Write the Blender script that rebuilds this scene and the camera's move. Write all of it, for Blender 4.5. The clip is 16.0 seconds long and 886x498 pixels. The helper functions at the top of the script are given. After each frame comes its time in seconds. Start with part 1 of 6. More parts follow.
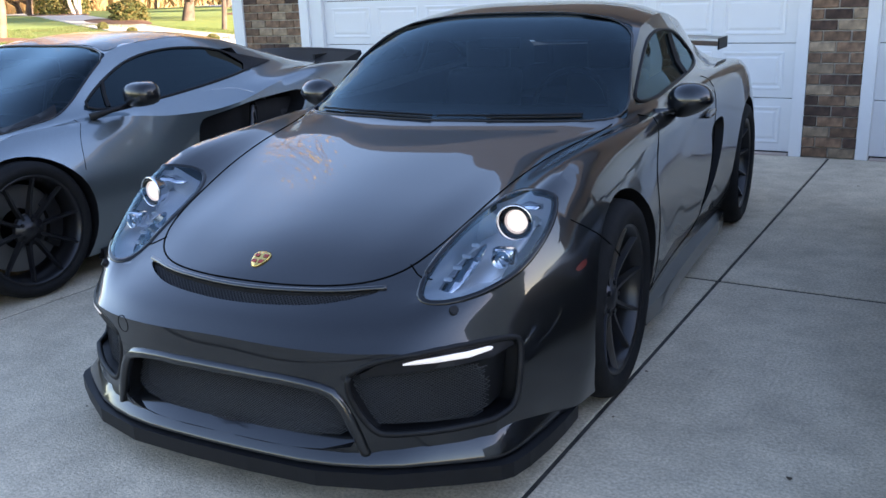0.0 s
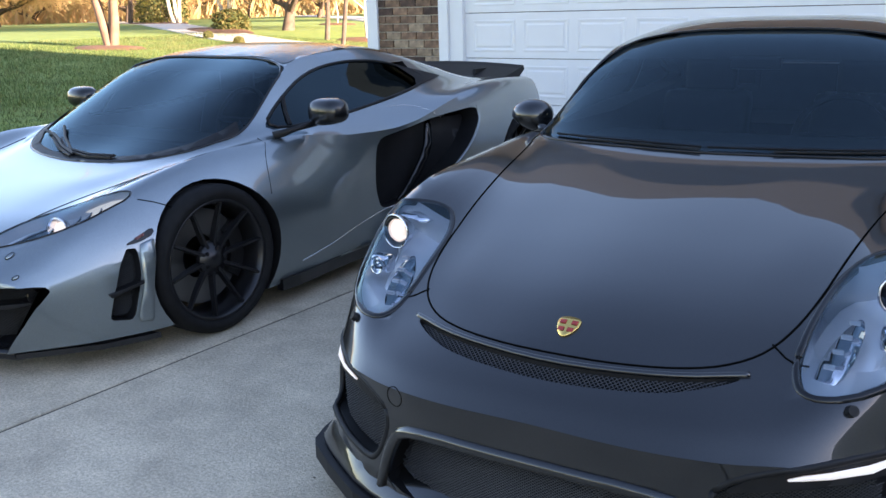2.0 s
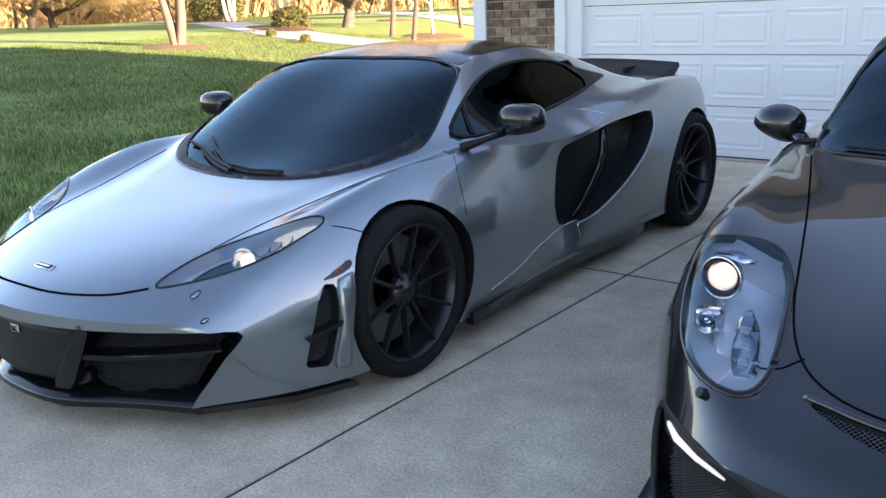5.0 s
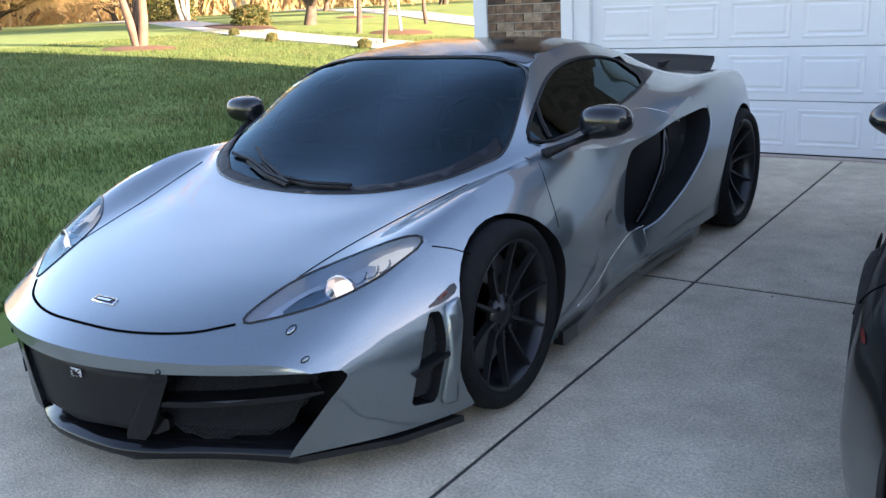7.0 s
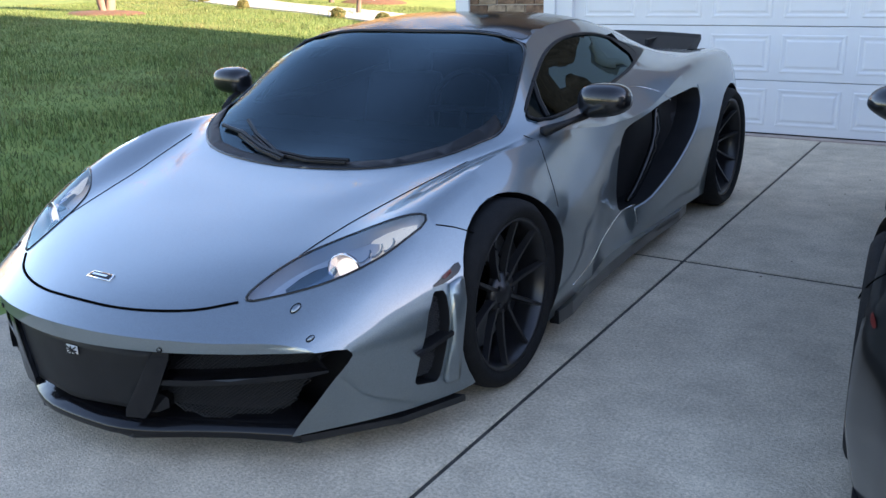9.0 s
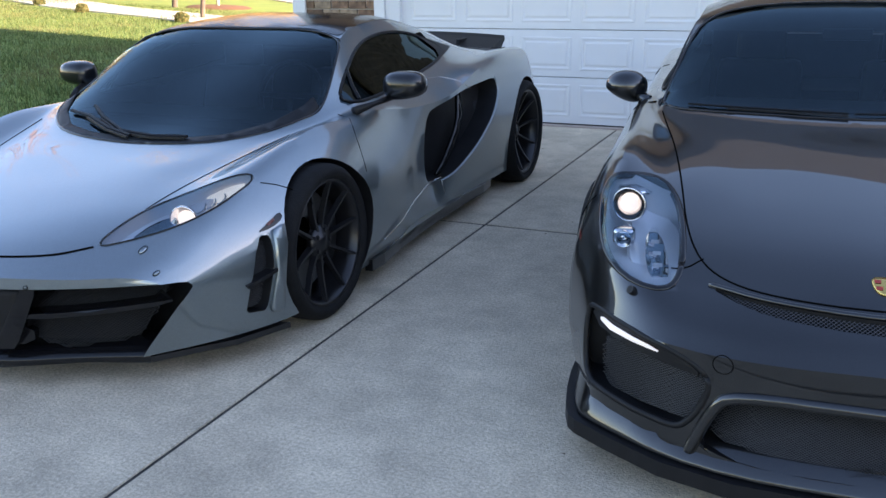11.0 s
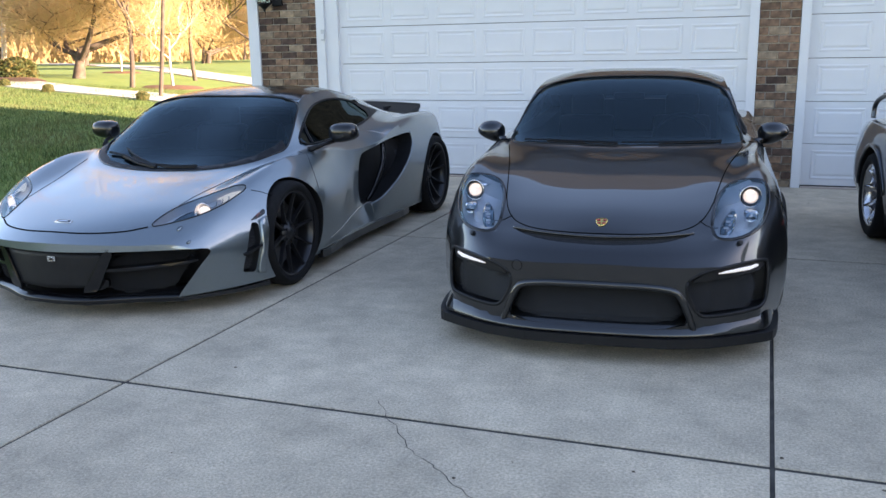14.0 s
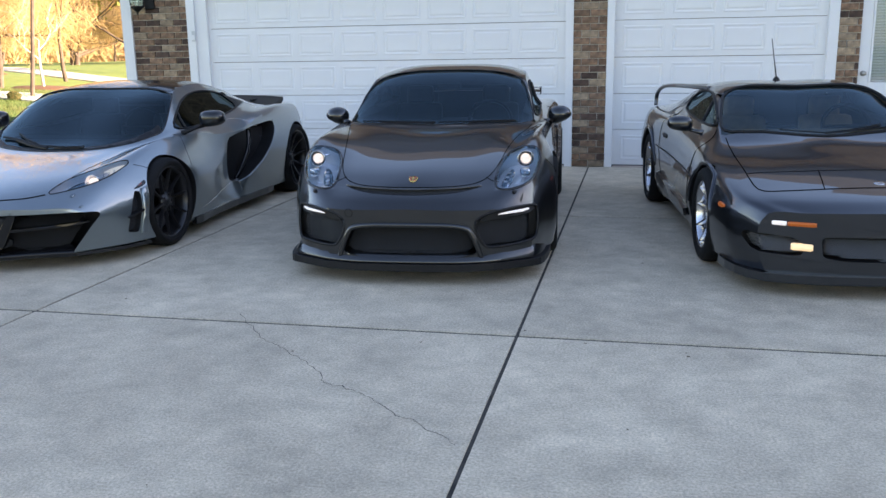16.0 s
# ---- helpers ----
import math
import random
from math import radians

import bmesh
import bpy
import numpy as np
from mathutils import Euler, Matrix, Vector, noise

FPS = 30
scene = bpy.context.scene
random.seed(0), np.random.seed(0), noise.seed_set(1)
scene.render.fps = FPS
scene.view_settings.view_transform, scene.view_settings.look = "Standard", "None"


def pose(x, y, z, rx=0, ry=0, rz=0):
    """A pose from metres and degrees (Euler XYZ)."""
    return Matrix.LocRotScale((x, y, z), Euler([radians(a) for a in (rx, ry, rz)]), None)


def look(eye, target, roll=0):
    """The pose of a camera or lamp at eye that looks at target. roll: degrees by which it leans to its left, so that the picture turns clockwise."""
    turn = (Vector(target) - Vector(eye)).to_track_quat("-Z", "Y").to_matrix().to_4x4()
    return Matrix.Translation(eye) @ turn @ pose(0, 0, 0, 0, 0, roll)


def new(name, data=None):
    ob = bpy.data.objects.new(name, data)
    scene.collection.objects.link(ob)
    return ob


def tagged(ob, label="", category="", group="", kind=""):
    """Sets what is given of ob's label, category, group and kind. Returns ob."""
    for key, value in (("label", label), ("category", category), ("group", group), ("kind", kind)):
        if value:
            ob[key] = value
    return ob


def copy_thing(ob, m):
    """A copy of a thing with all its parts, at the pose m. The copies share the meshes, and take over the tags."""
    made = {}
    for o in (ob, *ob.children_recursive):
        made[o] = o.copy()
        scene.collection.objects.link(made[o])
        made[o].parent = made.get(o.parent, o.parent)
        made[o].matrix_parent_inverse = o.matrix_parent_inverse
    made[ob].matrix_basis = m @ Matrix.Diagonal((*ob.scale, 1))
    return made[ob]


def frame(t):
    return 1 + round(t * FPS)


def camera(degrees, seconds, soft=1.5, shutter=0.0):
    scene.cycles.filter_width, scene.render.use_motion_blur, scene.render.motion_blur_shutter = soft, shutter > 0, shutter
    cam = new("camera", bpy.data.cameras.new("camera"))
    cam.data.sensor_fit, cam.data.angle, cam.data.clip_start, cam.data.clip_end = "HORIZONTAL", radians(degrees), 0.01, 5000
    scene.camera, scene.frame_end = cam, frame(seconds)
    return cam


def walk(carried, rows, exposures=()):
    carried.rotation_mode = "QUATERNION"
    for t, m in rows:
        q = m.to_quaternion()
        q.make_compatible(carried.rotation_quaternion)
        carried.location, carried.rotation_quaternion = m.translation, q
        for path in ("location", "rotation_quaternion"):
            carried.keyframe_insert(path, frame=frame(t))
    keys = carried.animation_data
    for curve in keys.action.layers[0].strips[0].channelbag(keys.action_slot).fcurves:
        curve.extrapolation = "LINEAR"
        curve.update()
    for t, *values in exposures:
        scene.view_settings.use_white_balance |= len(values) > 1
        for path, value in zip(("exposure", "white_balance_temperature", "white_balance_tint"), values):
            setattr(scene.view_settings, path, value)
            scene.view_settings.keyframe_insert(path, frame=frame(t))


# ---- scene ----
cam = camera(53.3, 16.0)
PATH = [
    (0, (0.968, -0.719, 1.364), (-0.037, 0.916, 0.804), -2.2),
    (0.5, (0.754, -0.657, 1.362), (-0.323, 0.93, 0.793), -1.7),
    (1, (0.562, -0.63, 1.362), (-0.569, 0.922, 0.806), -0.4),
    (1.5, (0.329, -0.645, 1.367), (-0.811, 0.905, 0.821), -1.4),
    (2, (0.14, -0.657, 1.377), (-1.001, 0.897, 0.847), -1.6),
    (2.5, (-0.035, -0.617, 1.366), (-1.209, 0.917, 0.849), -1.4),
    (3, (-0.204, -0.564, 1.374), (-1.415, 0.94, 0.853), -1.5),
    (3.5, (-0.323, -0.548, 1.372), (-1.558, 0.931, 0.84), -1.2),
    (4, (-0.454, -0.574, 1.372), (-1.669, 0.92, 0.835), -1.7),
    (4.5, (-0.622, -0.621, 1.387), (-1.809, 0.898, 0.854), -2.3),
    (5, (-0.767, -0.641, 1.388), (-1.977, 0.859, 0.851), -2.4),
    (5.2, (-0.83, -0.637, 1.386), (-2.053, 0.852, 0.849), -2.5),
    (7.3, (-1.417, -0.714, 1.421), (-2.518, 0.858, 0.861), -2.9),
    (7.5, (-1.444, -0.724, 1.429), (-2.533, 0.854, 0.86), -2.6),
    (8, (-1.469, -0.735, 1.425), (-2.547, 0.846, 0.845), -2.2),
    (8.5, (-1.472, -0.733, 1.428), (-2.55, 0.847, 0.843), -2.0),
    (9, (-1.475, -0.742, 1.426), (-2.527, 0.845, 0.812), -1.9),
    (9.5, (-1.434, -0.757, 1.416), (-2.398, 0.873, 0.774), -2.2),
    (10, (-1.324, -0.858, 1.413), (-2.171, 0.838, 0.774), -1.4),
    (10.2, (-1.266, -0.937, 1.412), (-2.082, 0.777, 0.784), -1.0),
    (12.3, (-0.572, -2.037, 1.44), (-1.284, -0.252, 0.886), -1.3),
    (12.5, (-0.54, -2.19, 1.407), (-1.225, -0.387, 0.881), -1.1),
    (13, (-0.441, -2.496, 1.432), (-1.101, -0.672, 0.942), -0.7),
    (13.5, (-0.251, -2.769, 1.408), (-0.942, -0.951, 0.941), -0.4),
    (14, (-0.096, -3.058, 1.444), (-0.765, -1.225, 1.005), -1.0),
    (14.5, (0.058, -3.377, 1.439), (-0.523, -1.51, 1.016), -1.2),
    (15, (0.237, -3.629, 1.446), (-0.277, -1.74, 1.037), -0.6),
    (15.5, (0.45, -3.923, 1.44), (-0.037, -2.03, 1.016), -0.1),
    (16, (0.556, -4.23, 1.41), (0.137, -2.324, 0.972), -0.9),
]
walk(cam, [(t, look(eye, target, roll)) for t, eye, target, roll in PATH], exposures=[(0.0, 3.03, 7000, 25), (1.5, 3.03, 7150, 25), (3.0, 3.06, 7450, 25), (5.0, 3.05, 7400, 25), (7.5, 3.02, 7150, 25), (9.0, 3.0, 7000, 25), (12.5, 2.92, 7300, 25), (16.0, 2.90, 7500, 25)])

# ---- world, sun ----
SUN_AZ = math.atan2(0.04, 1.0)      # sun stands far to the right, level with the garage front
SUN_EL = radians(13)
world = bpy.data.worlds.new("sky")
scene.world = world
world.use_nodes = True
_n = world.node_tree.nodes
_sky = _n.new("ShaderNodeTexSky")
_sky.sky_type, _sky.sun_disc = "NISHITA", False
_sky.sun_elevation, _sky.sun_rotation = SUN_EL, math.pi / 2 - SUN_AZ
_sky.air_density, _sky.dust_density, _sky.ozone_density = 1.0, 0.3, 2.0
world.node_tree.links.new(_sky.outputs[0], _n["Background"].inputs[0])
_n["Background"].inputs[1].default_value = 0.085
_sun = new("sun", bpy.data.lights.new("sun", "SUN"))
_sun.data.energy, _sun.data.angle, _sun.data.color = 5.0, radians(0.6), (1.0, 0.87, 0.66)
_d = Vector((math.cos(SUN_EL) * math.cos(SUN_AZ), math.cos(SUN_EL) * math.sin(SUN_AZ), math.sin(SUN_EL)))
_sun.matrix_basis = look(_d * 60, (0, 0, 0))


# ---- materials ----
def material(name, color, rough=0.5, metal=0.0, vary=0.0, scale=5.0, bump=0.0, bump_scale=60.0, coat=0.0, color2=None, detail=4.0, rnd=0.0, speckle=0.0, stain=0.0, spec=0.5, coat_ior=1.5):
    m = bpy.data.materials.new(name)
    m.use_nodes = True
    nt = m.node_tree
    b = nt.nodes["Principled BSDF"]
    b.inputs["Roughness"].default_value = rough
    b.inputs["Metallic"].default_value = metal
    b.inputs["Coat Weight"].default_value = coat
    b.inputs["Specular IOR Level"].default_value = spec
    b.inputs["Coat Roughness"].default_value = 0.015
    b.inputs["Coat IOR"].default_value = coat_ior
    c = (*color, 1)
    b.inputs["Base Color"].default_value = c
    co = nt.nodes.new("ShaderNodeTexCoord")
    out = None
    if vary or color2:
        no = nt.nodes.new("ShaderNodeTexNoise")
        no.inputs["Scale"].default_value, no.inputs["Detail"].default_value = scale, detail
        nt.links.new(co.outputs["Object"], no.inputs["Vector"])
        mx = nt.nodes.new("ShaderNodeMix")
        mx.data_type = "RGBA"
        lo = tuple(v * (1 - vary) for v in color) if color2 is None else color
        hi = tuple(min(1, v * (1 + vary)) for v in color) if color2 is None else color2
        mx.inputs[6].default_value, mx.inputs[7].default_value = (*lo, 1), (*hi, 1)
        rp = nt.nodes.new("ShaderNodeMapRange")
        rp.inputs[1].default_value, rp.inputs[2].default_value = 0.3, 0.7
        nt.links.new(no.outputs[0], rp.inputs[0])
        nt.links.new(rp.outputs[0], mx.inputs[0])
        out = mx.outputs[2]
    for amount, sc in ((speckle, 85.0), (stain, 0.55), (stain * 0.7, 7.0)):
        if amount:
            n3 = nt.nodes.new("ShaderNodeTexNoise")
            n3.inputs["Scale"].default_value, n3.inputs["Detail"].default_value, n3.inputs["Roughness"].default_value = sc, 6, 0.7
            geo = nt.nodes.new("ShaderNodeNewGeometry")
            nt.links.new(geo.outputs["Position"], n3.inputs["Vector"])
            m3 = nt.nodes.new("ShaderNodeMapRange")
            m3.inputs[1].default_value, m3.inputs[2].default_value = 0.32, 0.68
            m3.inputs[3].default_value, m3.inputs[4].default_value = 1 - amount, 1 + amount
            nt.links.new(n3.outputs[0], m3.inputs[0])
            h3 = nt.nodes.new("ShaderNodeHueSaturation")
            nt.links.new(m3.outputs[0], h3.inputs["Value"])
            if out:
                nt.links.new(out, h3.inputs["Color"])
            else:
                h3.inputs["Color"].default_value = c
            out = h3.outputs[0]
    if rnd:
        oi = nt.nodes.new("ShaderNodeObjectInfo")
        hs = nt.nodes.new("ShaderNodeHueSaturation")
        mr = nt.nodes.new("ShaderNodeMapRange")
        mr.inputs[3].default_value, mr.inputs[4].default_value = 1 - rnd, 1 + rnd
        nt.links.new(oi.outputs["Random"], mr.inputs[0])
        nt.links.new(mr.outputs[0], hs.inputs["Value"])
        if out:
            nt.links.new(out, hs.inputs["Color"])
        else:
            hs.inputs["Color"].default_value = c
        out = hs.outputs[0]
    if out:
        nt.links.new(out, b.inputs["Base Color"])
    if bump:
        n2 = nt.nodes.new("ShaderNodeTexNoise")
        n2.inputs["Scale"].default_value, n2.inputs["Detail"].default_value = bump_scale, 5
        nt.links.new(co.outputs["Object"], n2.inputs["Vector"])
        bp = nt.nodes.new("ShaderNodeBump")
        bp.inputs["Strength"].default_value, bp.inputs["Distance"].default_value = bump, 0.01
        nt.links.new(n2.outputs[0], bp.inputs["Height"])
        nt.links.new(bp.outputs[0], b.inputs["Normal"])
    return m


def paint_material(name, color, metal=0.85, rough=0.33, flake=0.18, ior=1.7):
    """Metallic car paint: flakes under a clear coat."""
    m = material(name, color, rough, metal, coat=1.0, spec=0.2, coat_ior=ior)
    nt = m.node_tree
    b = nt.nodes["Principled BSDF"]
    co = nt.nodes.new("ShaderNodeTexCoord")
    no = nt.nodes.new("ShaderNodeTexVoronoi")
    no.inputs["Scale"].default_value = 900
    nt.links.new(co.outputs["Object"], no.inputs["Vector"])
    hs = nt.nodes.new("ShaderNodeHueSaturation")
    mr = nt.nodes.new("ShaderNodeMapRange")
    mr.inputs[3].default_value, mr.inputs[4].default_value = 1 - flake, 1 + flake
    nt.links.new(no.outputs["Color"], mr.inputs[0])
    nt.links.new(mr.outputs[0], hs.inputs["Value"])
    hs.inputs["Color"].default_value = (*color, 1)
    nt.links.new(hs.outputs[0], b.inputs["Base Color"])
    return m


def glass_material(name, tint, rough=0.0):
    """Tinted glazing: a glossy face over a see-through sheet of the tint."""
    m = bpy.data.materials.new(name)
    m.use_nodes = True
    nt = m.node_tree
    nt.nodes.remove(nt.nodes["Principled BSDF"])
    tr = nt.nodes.new("ShaderNodeBsdfTransparent")
    tr.inputs[0].default_value = (*tint, 1)
    gl = nt.nodes.new("ShaderNodeBsdfGlossy")
    gl.inputs["Roughness"].default_value = rough
    gl.inputs[0].default_value = (0.46, 0.66, 0.76, 1)
    fr = nt.nodes.new("ShaderNodeFresnel")
    fr.inputs[0].default_value = 1.52
    mx = nt.nodes.new("ShaderNodeMixShader")
    nt.links.new(fr.outputs[0], mx.inputs[0])
    nt.links.new(tr.outputs[0], mx.inputs[1])
    nt.links.new(gl.outputs[0], mx.inputs[2])
    nt.links.new(mx.outputs[0], nt.nodes["Material Output"].inputs[0])
    return m


def glow_material(name, color, strength):
    m = material(name, color, 0.3)
    b = m.node_tree.nodes["Principled BSDF"]
    b.inputs["Emission Color"].default_value = (*color, 1)
    b.inputs["Emission Strength"].default_value = strength
    return m


def leafy(name, a, b, c, see=0.35, straw=None):
    """Leaves or blades whose colour varies from one to the next; light passes through them."""
    m = bpy.data.materials.new(name)
    m.use_nodes = True
    nt = m.node_tree
    bs = nt.nodes["Principled BSDF"]
    bs.inputs["Roughness"].default_value = 0.7
    ge = nt.nodes.new("ShaderNodeNewGeometry")
    rp = nt.nodes.new("ShaderNodeValToRGB")
    rp.color_ramp.elements[0].color, rp.color_ramp.elements[1].color = (*a, 1), (*c, 1)
    e = rp.color_ramp.elements.new(0.5)
    e.color = (*b, 1)
    nt.links.new(ge.outputs["Random Per Island"], rp.inputs[0])
    col = rp.outputs[0]
    if straw:
        # dry and dark patches at two sizes
        for scale, tint, share in ((0.9, straw, 0.75), (5.0, tuple(v * 0.45 for v in a), 0.7)):
            no = nt.nodes.new("ShaderNodeTexNoise")
            no.inputs["Scale"].default_value, no.inputs["Detail"].default_value = scale, 3
            nt.links.new(ge.outputs["Position"], no.inputs["Vector"])
            mr = nt.nodes.new("ShaderNodeMapRange")
            mr.inputs[1].default_value, mr.inputs[2].default_value, mr.inputs[4].default_value = 0.48, 0.72, share
            nt.links.new(no.outputs[0], mr.inputs[0])
            pm = nt.nodes.new("ShaderNodeMix")
            pm.data_type = "RGBA"
            pm.inputs[7].default_value = (*tint, 1)
            nt.links.new(mr.outputs[0], pm.inputs[0])
            nt.links.new(col, pm.inputs[6])
            col = pm.outputs[2]
    nt.links.new(col, bs.inputs["Base Color"])
    tl = nt.nodes.new("ShaderNodeBsdfTranslucent")
    nt.links.new(col, tl.inputs[0])
    mx = nt.nodes.new("ShaderNodeMixShader")
    mx.inputs[0].default_value = see
    nt.links.new(bs.outputs[0], mx.inputs[1])
    nt.links.new(tl.outputs[0], mx.inputs[2])
    nt.links.new(mx.outputs[0], nt.nodes["Material Output"].inputs[0])
    return m


M_GRASS = leafy("grass_blades", (0.045, 0.085, 0.018), (0.075, 0.13, 0.025), (0.18, 0.19, 0.065), straw=(0.16, 0.135, 0.055))
M_LEAF = leafy("spring_leaves", (0.48, 0.30, 0.15), (0.56, 0.39, 0.20), (0.50, 0.41, 0.19), 0.5)
M_LEAFGREEN = leafy("young_green_leaves", (0.22, 0.22, 0.05), (0.30, 0.28, 0.07), (0.34, 0.25, 0.08), 0.5)
M_SHRUB = leafy("shrub_leaves", (0.05, 0.07, 0.02), (0.10, 0.11, 0.03), (0.20, 0.15, 0.05))
M_CONCRETE = material("concrete", (0.50, 0.42, 0.315), 0.88, vary=0.14, scale=3.0, bump=0.5, bump_scale=140, detail=12, rnd=0.04, speckle=0.34, stain=0.20)
M_JOINT = material("joint_dirt", (0.045, 0.040, 0.035), 0.95, vary=0.6, scale=9)
M_BARK = material("bark", (0.09, 0.065, 0.05), 0.95, vary=0.35, scale=6, bump=0.6, bump_scale=40)
M_BIRCH = material("pale_bark", (0.45, 0.38, 0.31), 0.85, vary=0.25, scale=8, bump=0.3, bump_scale=30)
M_BARKTAN = material("smooth_tan_bark", (0.17, 0.10, 0.07), 0.8, vary=0.3, scale=4, bump=0.3, bump_scale=20)
M_GREYBOX = material("pale_grey_plastic", (0.55, 0.56, 0.55), 0.5, vary=0.05)
M_KNOB = material("brushed_metal", (0.45, 0.43, 0.40), 0.3, 1.0)
M_THRESH = material("pink_concrete", (0.42, 0.33, 0.28), 0.9, vary=0.15, scale=8, bump=0.3)
M_DEBRIS = material("leaf_bits", (0.08, 0.055, 0.035), 0.9, vary=0.5, scale=5)
M_MULCH = material("mulch", (0.12, 0.055, 0.03), 0.95, vary=0.4, scale=25, bump=0.7, bump_scale=60)
M_PATH = material("path_concrete", (0.50, 0.47, 0.42), 0.9, vary=0.1, scale=2, bump=0.2, bump_scale=80)
M_LAWN = material("lawn_soil", (0.10, 0.17, 0.028), 0.95, color2=(0.17, 0.23, 0.04), scale=3, bump=0.6, bump_scale=40)
M_WHITE = material("white_paint", (0.75, 0.75, 0.745), 0.45, vary=0.03, scale=3, bump=0.05, bump_scale=200)
M_BLOCKER = material("blocker_grey", (0.34, 0.35, 0.37), 0.8, vary=0.06, scale=2)
M_SHINGLE = material("roof_shingle", (0.05, 0.050, 0.052), 0.9, vary=0.3, scale=8)
M_MORTAR = material("mortar", (0.52, 0.46, 0.40), 0.95, vary=0.12, scale=20, bump=0.4, bump_scale=150)
M_BRICK = material("brick", (0.21, 0.122, 0.075), 0.9, vary=0.5, scale=22, bump=0.5, bump_scale=120, rnd=0.35)
M_BRICK_PALE = material("pale_brick", (0.31, 0.22, 0.145), 0.9, vary=0.4, scale=22, bump=0.5, bump_scale=120, rnd=0.25)
M_BRICK_DARK = material("dark_brick", (0.085, 0.049, 0.035), 0.9, vary=0.5, scale=22, bump=0.5, bump_scale=120, rnd=0.3)
M_BLACK = material("black_plastic", (0.008, 0.008, 0.009), 0.5, vary=0.2, scale=20, spec=0.25)
M_GLOSSBLACK = material("gloss_black", (0.006, 0.006, 0.007), 0.15, coat=0.2, spec=0.3)
M_CARBON = material("carbon_fibre", (0.006, 0.006, 0.007), 0.35, vary=0.3, scale=300, coat=0.9, spec=0.2)
M_GAP = material("panel_gap", (0.004, 0.004, 0.004), 0.9, spec=0.0)
M_CHROME = material("chrome", (0.8, 0.8, 0.8), 0.08, 1.0)
M_RUBBER = material("tyre_rubber", (0.007, 0.007, 0.0075), 0.8, spec=0.2, vary=0.25, scale=30, bump=0.2, bump_scale=150)
M_DARKRIM = material("satin_black_wheel", (0.014, 0.014, 0.016), 0.28, 0.35)
M_GREYRIM = material("graphite_wheel", (0.05, 0.05, 0.056), 0.3, 0.8)
M_SILVERRIM = material("polished_silver_wheel", (0.55, 0.55, 0.57), 0.2, 1.0)
M_DISC = material("brake_disc", (0.2, 0.2, 0.2), 0.35, 0.9)
M_YELLOW = material("yellow_caliper", (0.75, 0.42, 0.02), 0.3)
M_MESH = material("grille_mesh", (0.05, 0.05, 0.052), 0.45, 0.5)
M_MESHDARK = material("dark_mesh", (0.02, 0.02, 0.021), 0.5, 0.3, spec=0.3)
M_SILVER = paint_material("silver_grey_paint", (0.192, 0.232, 0.250), 0.88, 0.38, ior=1.9)
M_AGATE = paint_material("brown_grey_paint", (0.0220, 0.0228, 0.0245), 0.82, 0.30, ior=1.60)
M_GUNMETAL = paint_material("gunmetal_paint", (0.0180, 0.0215, 0.0280), 0.82, 0.30, ior=1.60)
M_TINT = glass_material("tinted_glass", (0.50, 0.60, 0.63))
M_DARKTINT = glass_material("dark_tinted_glass", (0.02, 0.022, 0.025))
M_CABIN = glass_material("cabin_glass", (0.55, 0.58, 0.57))
M_MESHPALE = material("bright_mesh", (0.16, 0.16, 0.16), 0.4, 0.7)
M_GLOWFOG = glow_material("lit_fog_lamp", (1.0, 0.72, 0.40), 0.07)
M_CLEAR = glass_material("clear_lens", (0.93, 0.95, 0.97))
M_REFLECT = material("lamp_reflector", (0.75, 0.76, 0.8), 0.12, 1.0)
M_LAMPGREY = material("lamp_housing", (0.82, 0.83, 0.85), 0.25, 0.35)
M_GLOW = glow_material("lit_lamp", (1.0, 0.94, 0.84), 0.12)
M_GLOWWHITE = glow_material("lit_daylight_strip", (0.85, 0.83, 0.80), 0.055)
M_DRL = glow_material("lit_lamp_arc", (1.0, 0.92, 0.74), 0.035)
M_AMBER = glow_material("amber_lens", (0.40, 0.09, 0.01), 0.03)
M_REDLENS = material("red_lens", (0.10, 0.008, 0.005), 0.3)
M_GOLD = material("gold_badge", (0.75, 0.5, 0.16), 0.25, 1.0)
M_BADGERED = material("badge_red", (0.35, 0.03, 0.02), 0.3)
M_SEATDARK = material("dark_leather", (0.010, 0.010, 0.011), 0.6, vary=0.2, scale=20, spec=0.3)
M_SEATTAN = material("tan_leather", (0.42, 0.31, 0.19), 0.55, vary=0.15, scale=15)


# ---- building helpers ----
def mesh_ob(name, verts, faces, mat, parent=None, smooth=False, label=""):
    me = bpy.data.meshes.new(name)
    me.from_pydata([tuple(v) for v in verts], [], [tuple(f) for f in faces])
    me.update()
    if smooth:
        me.polygons.foreach_set("use_smooth", [True] * len(me.polygons))
    if mat:
        me.materials.append(mat)
    ob = new(name, me)
    if parent:
        ob.parent = parent
    if label:
        ob["label"] = label
    return ob


def part(name, bm, mat, parent=None, label="", smooth=False):
    me = bpy.data.meshes.new(name)
    bmesh.ops.recalc_face_normals(bm, faces=bm.faces)
    bm.to_mesh(me)
    bm.free()
    if smooth:
        me.polygons.foreach_set("use_smooth", [True] * len(me.polygons))
    me.materials.append(mat)
    ob = new(name, me)
    if parent:
        ob.parent = parent
    if label:
        ob["label"] = label
    return ob


